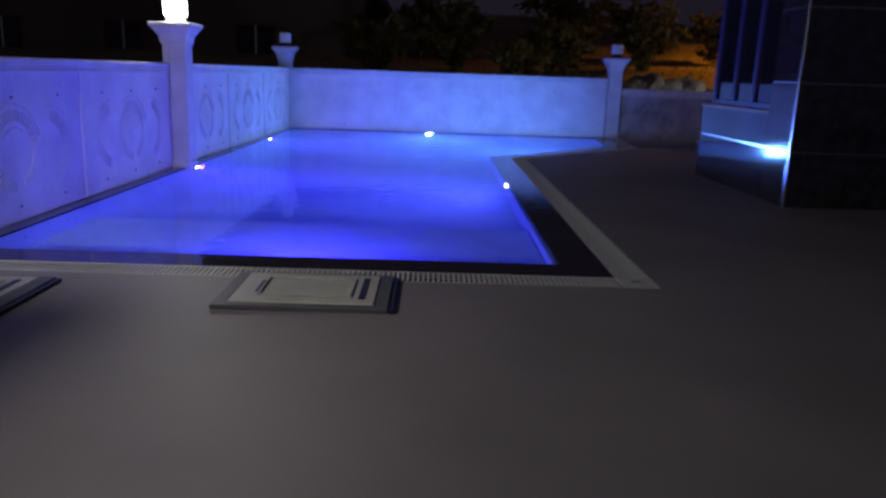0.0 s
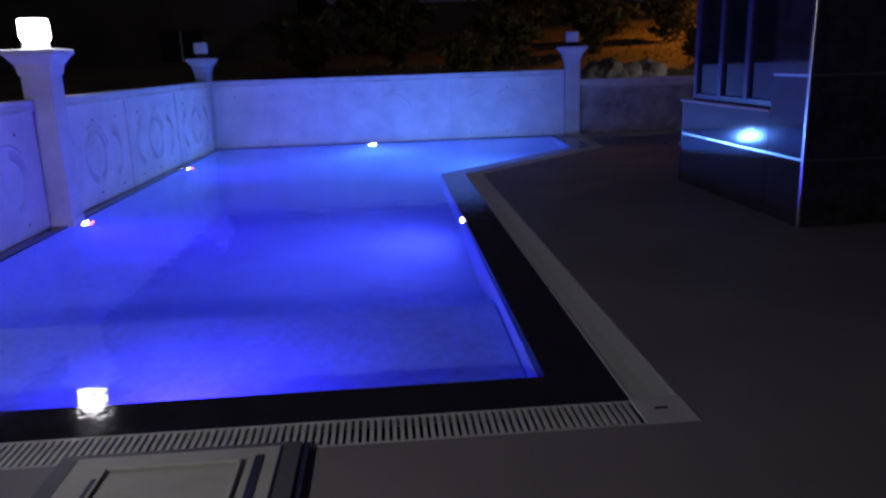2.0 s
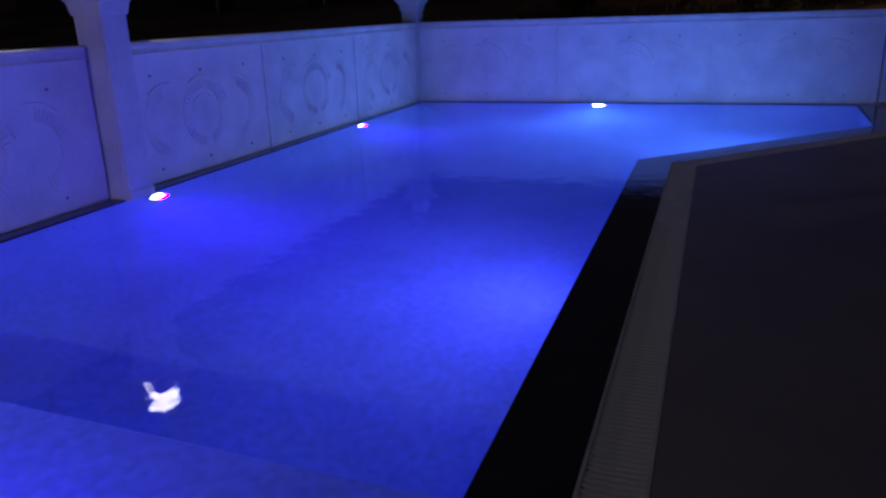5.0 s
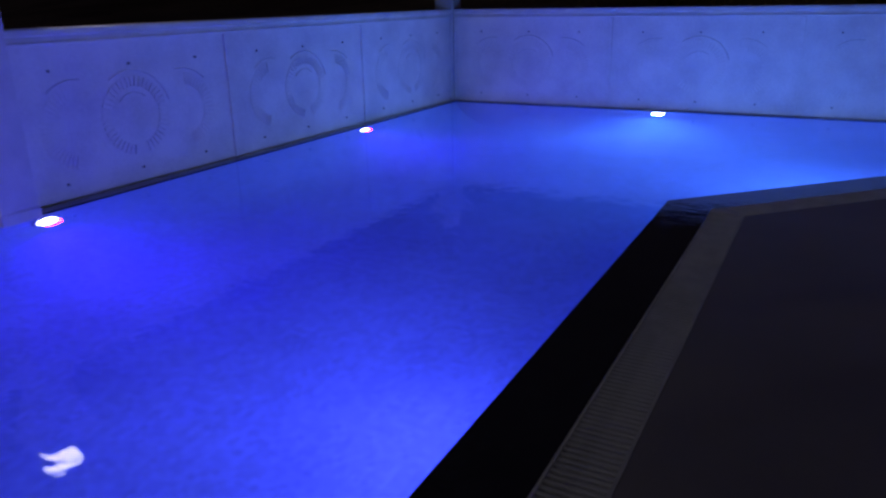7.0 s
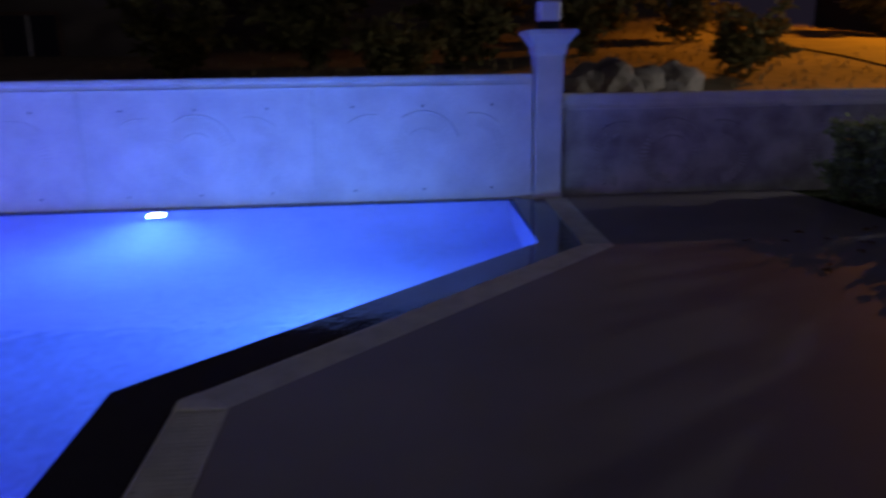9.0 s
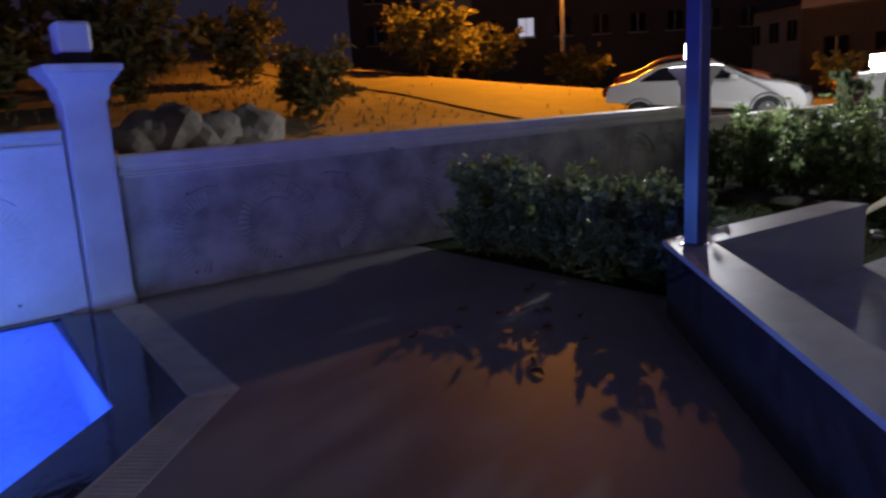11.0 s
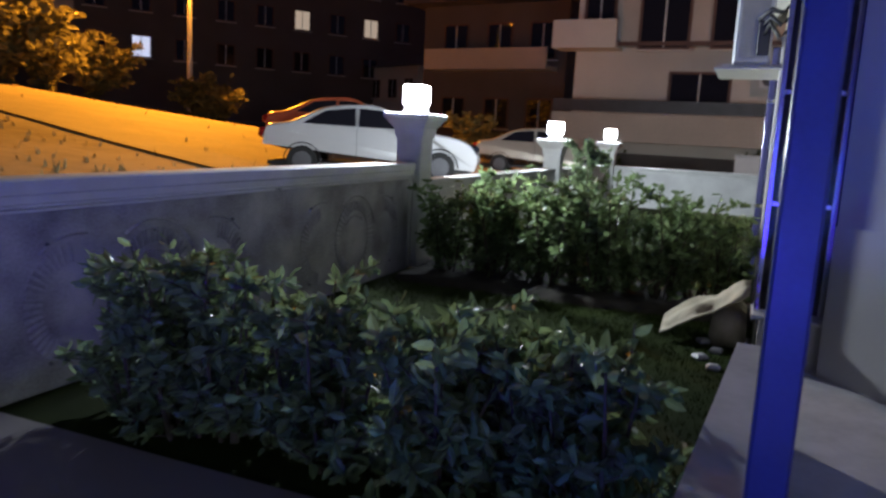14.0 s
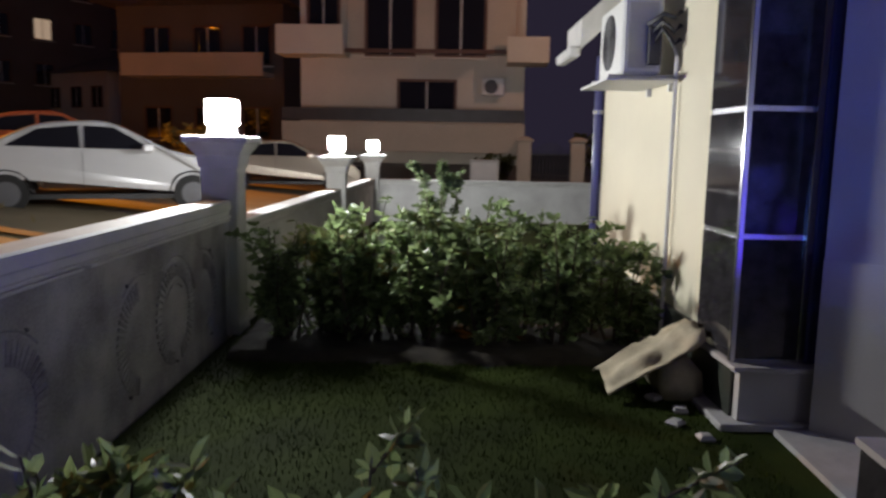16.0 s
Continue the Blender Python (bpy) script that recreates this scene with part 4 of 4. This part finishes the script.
# ---------------------------------------------------------------- cars
def car(place, turn, paint, label):
    """A saloon with its nose along +x."""
    c = thing("car", place, label, "car", "parked cars", turn)
    prof = [(-2.25, 0.62), (-2.22, 0.86), (-2.1, 1.02), (-1.62, 1.1), (-0.95, 1.4), (-0.35, 1.48), (0.2, 1.45), (1.05, 1.04), (1.75, 0.9), (2.12, 0.74), (2.26, 0.5), (2.2, 0.26)]
    fine = []
    for i in range(len(prof) - 1):
        p = [Vector(prof[max(0, min(len(prof) - 1, i + q))]) for q in (-1, 0, 1, 2)]
        for k in range(4):
            t = k / 4
            fine.append(0.5 * (2 * p[1] + (p[2] - p[0]) * t + (2 * p[0] - 5 * p[1] + 4 * p[2] - p[3]) * t * t + (3 * p[1] - p[0] - 3 * p[2] + p[3]) * t ** 3))
    fine.append(Vector(prof[-1]))
    n = len(fine)
    s, flank = Shape(), Shape()
    rows = [(-1, 0.05), (-0.97, 0.022), (-0.9, 0.006), (-0.5, 0), (0, -0.006), (0.5, 0), (0.9, 0.006), (0.97, 0.022), (1, 0.05)]
    for t, drop in rows:
        for p in fine:
            half = 0.86 * (1 - 0.42 * max(0.0, p.y - 0.95))
            nose = 1 - 0.05 * t * t * min(1.0, abs(p.x) / 2.2) ** 4
            s.v.append((p.x * nose, t * half, p.y - drop * min(1.0, max(0.0, (p.y - 0.6) / 0.35))))
    for r in range(len(rows) - 1):
        s.f += [(r * n + i, r * n + i + 1, (r + 1) * n + i + 1, (r + 1) * n + i) for i in range(n - 1)]
    flank.add(s.v[:n], [tuple(range(n))]).add(s.v[-n:], [tuple(range(n))])
    part("underbody", Shape().box(-2.05, -0.8, 0.22, 2.05, 0.8, 0.3), M_BLACK, c)
    part("flank", flank, paint, c)
    part("body", s, paint, c, smooth=True)
    for side in (-1, 1):
        g = Shape()

        def gp(x, z):
            up = max(0.0, z - 0.95)
            return (x, side * (0.86 * (1 - 0.42 * up) + 0.004), z)
        g.add([gp(-1.35, 1.06), gp(-0.9, 1.33), gp(-0.32, 1.4), gp(-0.3, 1.04)], [(0, 1, 2, 3)])
        g.add([gp(-0.24, 1.04), gp(-0.24, 1.4), gp(0.2, 1.38), gp(0.8, 1.03)], [(0, 1, 2, 3)])
        part("side_window", g, M_GLASS, c)
        part("mirror", Shape().box(0.62, side * 0.86 - 0.06 + 0.06 * side, 0.98, 0.8, side * 0.86 + 0.06 + 0.06 * side, 1.12, bev=0.03), paint, c)
        part("door_line", Shape().box(-0.275, side * 0.862 - 0.002, 0.4, -0.268, side * 0.862 + 0.003, 1.0), M_BLACK, c)
        part("headlight", Shape().box(1.85, side * 0.62 - 0.2, 0.62, 2.2, side * 0.62 + 0.225, 0.78, bev=0.05), M_GLASS, c)
        part("tail_light", Shape().box(-2.24, side * 0.66 - 0.16, 0.74, -2.02, side * 0.66 + 0.2, 0.94, bev=0.04), M_TAIL, c)
        for x in (-1.35, 1.4):
            wh = part("wheel", Shape().tube([(x, side * 0.68, 0.31), (x, side * 0.88, 0.31)], 0.31, 24), M_TYRE, c)
            part("rim", Shape().tube([(x, side * 0.86, 0.31), (x, side * 0.89, 0.31), (x, side * 0.895, 0.31)], [0.2, 0.19, 0.06], 18), M_HATCH_FRAME, wh)
            part("wheel_arch", Shape().tube([(x + 0.37 * math.cos(a), side * 0.865, 0.31 + 0.37 * math.sin(a)) for a in [math.pi * (k / 12) for k in range(13)]], 0.014, 6), M_BLACK, c)
    part("windscreen", Shape().add([(1.0, -0.68, 1.06), (1.0, 0.68, 1.06), (0.28, 0.56, 1.445), (0.28, -0.56, 1.445)], [(0, 1, 2, 3)]), M_GLASS, c)
    part("rear_window", Shape().add([(-1.58, -0.66, 1.09), (-1.58, 0.66, 1.09), (-1.0, 0.56, 1.405), (-1.0, -0.56, 1.405)], [(0, 3, 2, 1)]), M_GLASS, c)
    return c


car((17.6, 16.05, land(17.6, 16.05) + 0.05), -66, M_CAR_WHITE, "white saloon car parked on the street")
car((27.2, 14.9, land(27.2, 14.9) + 0.05), -78, M_CAR_SILVER, "beige saloon car parked further down the street")
car((21.6, 18.9, land(21.6, 18.9) + 0.05), -66, M_CAR_ORANGE, "red car parked behind the white car")


# ---------------------------------------------------------------- buildings
def window(parent, x, z, w, h, glass, frame_mat=M_TRIM, y=0.0):
    """A window on a face that looks along -y of its building."""
    ob = part("window", Shape().box(x - w / 2 - 0.1, y - 0.06, z - 0.1, x + w / 2 + 0.1, y + 0.02, z).box(x - w / 2 - 0.1, y - 0.06, z + h, x + w / 2 + 0.1, y + 0.02, z + h + 0.1)
              .box(x - w / 2 - 0.1, y - 0.06, z, x - w / 2, y + 0.02, z + h).box(x + w / 2, y - 0.06, z, x + w / 2 + 0.1, y + 0.02, z + h), frame_mat, parent)
    part("pane", Shape().box(x - w / 2, y - 0.02, z, x - 0.03, y - 0.005, z + h), glass, ob)
    part("pane", Shape().box(x + 0.03, y - 0.02, z, x + w / 2, y - 0.005, z + h), glass, ob)
    part("mullion", Shape().box(x - 0.03, y - 0.04, z, x + 0.03, y - 0.0, z + h), M_CAP, ob)
    part("sill", Shape().box(x - w / 2 - 0.18, y - 0.16, z - 0.16, x + w / 2 + 0.18, y + 0.02, z - 0.1), M_FACADE_PALE, ob)
    return ob


# apartment block facing the garden, its front along local x
apt = thing("apartment_building", (34.0, 15.7, 0.1), "pale three-storey apartment block with balconies and brown trim", "building", turn=-94)
part("wall", Shape().box(0, 0, 0, 8.6, 9, 11), M_FACADE_PALE, apt)
part("bay_wall", Shape().box(2.0, -0.9, 5.0, 8.2, 0, 11), M_FACADE, apt)
part("plinth_band", Shape().box(-0.05, -0.06, 0, 8.65, 0, 0.9), M_FACADE_DARK, apt)
part("roof", Shape().box(-0.5, -1.2, 11, 9.1, 9.4, 11.25), M_ROOF, apt)
bal = part("balcony", Shape().box(-0.3, -1.6, 1.35, 8.6, 0, 1.6).box(-0.3, -1.6, 1.6, 8.6, -1.45, 2.4), M_FACADE, apt)
part("railing", Shape().box(-0.3, -1.58, 2.45, 8.6, -1.5, 2.9), M_AC_DARK, bal, "dark railing band")
bal = part("balcony", Shape().box(-0.6, -1.3, 4.85, 1.9, 0, 5.05).box(-0.6, -1.3, 5.05, 1.9, -1.2, 5.9), M_FACADE_PALE, apt)
part("balcony", Shape().box(7.9, -1.5, 4.6, 9.4, 0, 4.8).box(7.9, -1.5, 4.8, 9.4, -1.4, 5.5), M_FACADE_PALE, apt)
window(apt, 4.9, 2.6, 2.1, 1.4, M_GLASS)
window(apt, 3.6, 4.9, 1.7, 2.0, M_GLASS, y=-0.9)
window(apt, 6.2, 4.9, 1.7, 2.0, M_GLASS, y=-0.9)
window(apt, 3.4, 8.4, 1.7, 1.8, M_GLASS, y=-0.9)
window(apt, 6.7, 8.4, 1.7, 1.8, M_GLASS, y=-0.9)
window(apt, 0.9, 5.3, 1.1, 2.0, M_GLASS)
unit = part("outdoor_unit", Shape().box(7.0, -0.4, 3.5, 7.85, -0.05, 4.15, bev=0.03), M_AC, apt, "white air conditioner unit")
part("fan", Shape().tube([(7.35, -0.41, 3.82), (7.35, -0.39, 3.82)], 0.26, 18), M_AC_DARK, unit)
part("string_course", Shape().box(1.9, -0.96, 4.95, 8.3, -0.9, 5.1), M_TRIM, apt)

gate = thing("garden_gate", (31.5, 6.3, land(31.5, 6.3)), "dark wrought iron gate between stone posts", "gate", turn=-94)
for x in (-0.95, 0.95):
    part("post", Shape().frustum(x, 0, [(0, 0.24), (1.75, 0.24), (1.78, 0.3), (1.86, 0.3), (1.95, 0.1)]), M_FACADE, gate)
for k in range(11):
    part("bar", Shape().tube([(-0.65 + 0.13 * k, 0, 0.1), (-0.65 + 0.13 * k, 0, 1.45 + 0.3 * math.sin(math.pi * k / 10))], 0.018, 6), M_BLACK, gate)
for z in (0.2, 1.3):
    part("rail", Shape().box(-0.72, -0.02, z, 0.72, 0.02, z + 0.04), M_BLACK, gate)
box_ = thing("utility_box", (30.8, 8.7, land(30.8, 8.7)), "white street utility cabinet", "cabinet", turn=-94)
part("case", Shape().box(-0.5, -0.2, 0, 0.5, 0.2, 1.05, bev=0.03), M_AC, box_)
part("lid", Shape().box(-0.53, -0.23, 1.05, 0.53, 0.23, 1.1, bev=0.015), M_AC, box_)

mid = thing("dark_house", (44, 27, 0.3), "unlit dark house with balcony beside the apartment block", "building", turn=-100)
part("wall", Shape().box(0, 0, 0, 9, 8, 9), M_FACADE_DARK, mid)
part("roof", Shape().box(-0.6, -1.4, 8.2, 9.5, 8.5, 8.5), M_ROOF, mid)
part("balcony", Shape().box(1, -1.4, 4.6, 8.5, 0, 4.8).box(1, -1.4, 4.8, 8.5, -1.3, 5.7), M_FACADE, mid)
for x in (2.2, 5.0, 7.6):
    window(mid, x, 5.3, 1.4, 1.8, M_GLASS)
    window(mid, x, 1.6, 1.4, 1.5, M_GLASS)

far = thing("lit_villa", (62, 42, 1.5), "distant low villa lit orange by the street lamp", "building", turn=-120)
part("wall", Shape().box(0, 0, 0, 10, 7, 5), M_FACADE_PALE, far)
part("roof", Shape().add([(-0.5, -0.5, 5), (10.5, -0.5, 5), (10.5, 7.5, 5), (-0.5, 7.5, 5), (3, 3.5, 6.4), (7, 3.5, 6.4)], [(0, 1, 5, 4), (1, 2, 5), (2, 3, 4, 5), (3, 0, 4), (3, 2, 1, 0)]), M_ROOF, far)
for x in (1.5, 4, 6.5, 8.8):
    window(far, x, 2.6, 1.0, 1.3, M_GLASS)

block = thing("apartment_block", (34, 58, 3.5), "dark apartment block with a few lit windows", "building", turn=-36)
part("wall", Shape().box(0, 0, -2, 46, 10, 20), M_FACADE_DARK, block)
part("roof", Shape().box(-0.5, -0.6, 20, 46.5, 10.5, 20.5), M_ROOF, block)
lit = {(1, 0): M_LIT, (4, 0): M_LIT_WHITE, (8, 1): M_LIT, (10, 1): M_LIT, (13, 0): M_LIT, }
for i in range(15):
    for j in range(5):
        window(block, 2 + 3.0 * i, 2.2 + 3.2 * j, 1.2, 1.4, lit.get((i, j), M_GLASS))
for j in range(5):
    part("balcony", Shape().box(5.6, -1.2, 1.2 + 3.2 * j, 9.6, 0, 1.35 + 3.2 * j).box(5.6, -1.2, 1.35 + 3.2 * j, 9.6, -1.1, 2.2 + 3.2 * j), M_FACADE, block)

nb = thing("neighbour_house", (-3.9, 27, 0), "dark rendered neighbouring house beyond the wall", "building")
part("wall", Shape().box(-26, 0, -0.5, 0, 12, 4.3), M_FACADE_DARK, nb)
part("roof", Shape().box(-26.5, -0.7, 4.3, 0.6, 12.6, 4.7), M_ROOF, nb)
for x in (-4.5, -10, -15):
    window(nb, x, 1.6, 1.6, 1.4, M_GLASS)

# ---------------------------------------------------------------- grate bars, last
TRIMS = (0, 0.122, 0.05, 0.05, 0)
runs = offset_line(EDGE, 0.355), offset_line(EDGE, 0.565)
bar_data = Shape().box(-0.009, -0.105, -0.03, 0.009, 0.105, 0.0).mesh("bar", M_GRATE)
for i, (limit, group) in enumerate(((150, "near"), (150, "side"), (0, "slant"), (0, "end"))):
    a0, a1 = Vector(runs[0][i]), Vector(runs[0][i + 1])
    b0, b1 = Vector(runs[1][i]), Vector(runs[1][i + 1])
    c0, c1 = (a0 + b0) / 2, (a1 + b1) / 2
    d = (c1 - c0).normalized()
    yaw = math.atan2(d.y, d.x)
    length = (c1 - c0).length - TRIMS[i] - TRIMS[i + 1]
    g = thing("pool_grate", (*(c0 + d * TRIMS[i]), 0), "pale slatted plastic overflow grate along the pool", "grate", "pool grates", math.degrees(yaw))
    part("rail", Shape().box(0, -0.118, -0.045, length, -0.105, 0.001).box(0, 0.105, -0.045, length, 0.118, 0.001), M_GRATE, g)
    rest = Shape()
    count = int(length / 0.034)
    order = range(count - 1, -1, -1) if i == 0 else range(count)
    for n_, k in enumerate(order):
        x = 0.017 + k * 0.034
        if n_ < limit:
            ob = new("bar", bar_data)
            ob.parent = g
            ob.location.x = x
        else:
            rest.box(x - 0.009, -0.105, -0.03, x + 0.009, 0.105, 0.0)
    if rest.v:
        part("bar_run", rest, M_GRATE, g, kind="stuff")
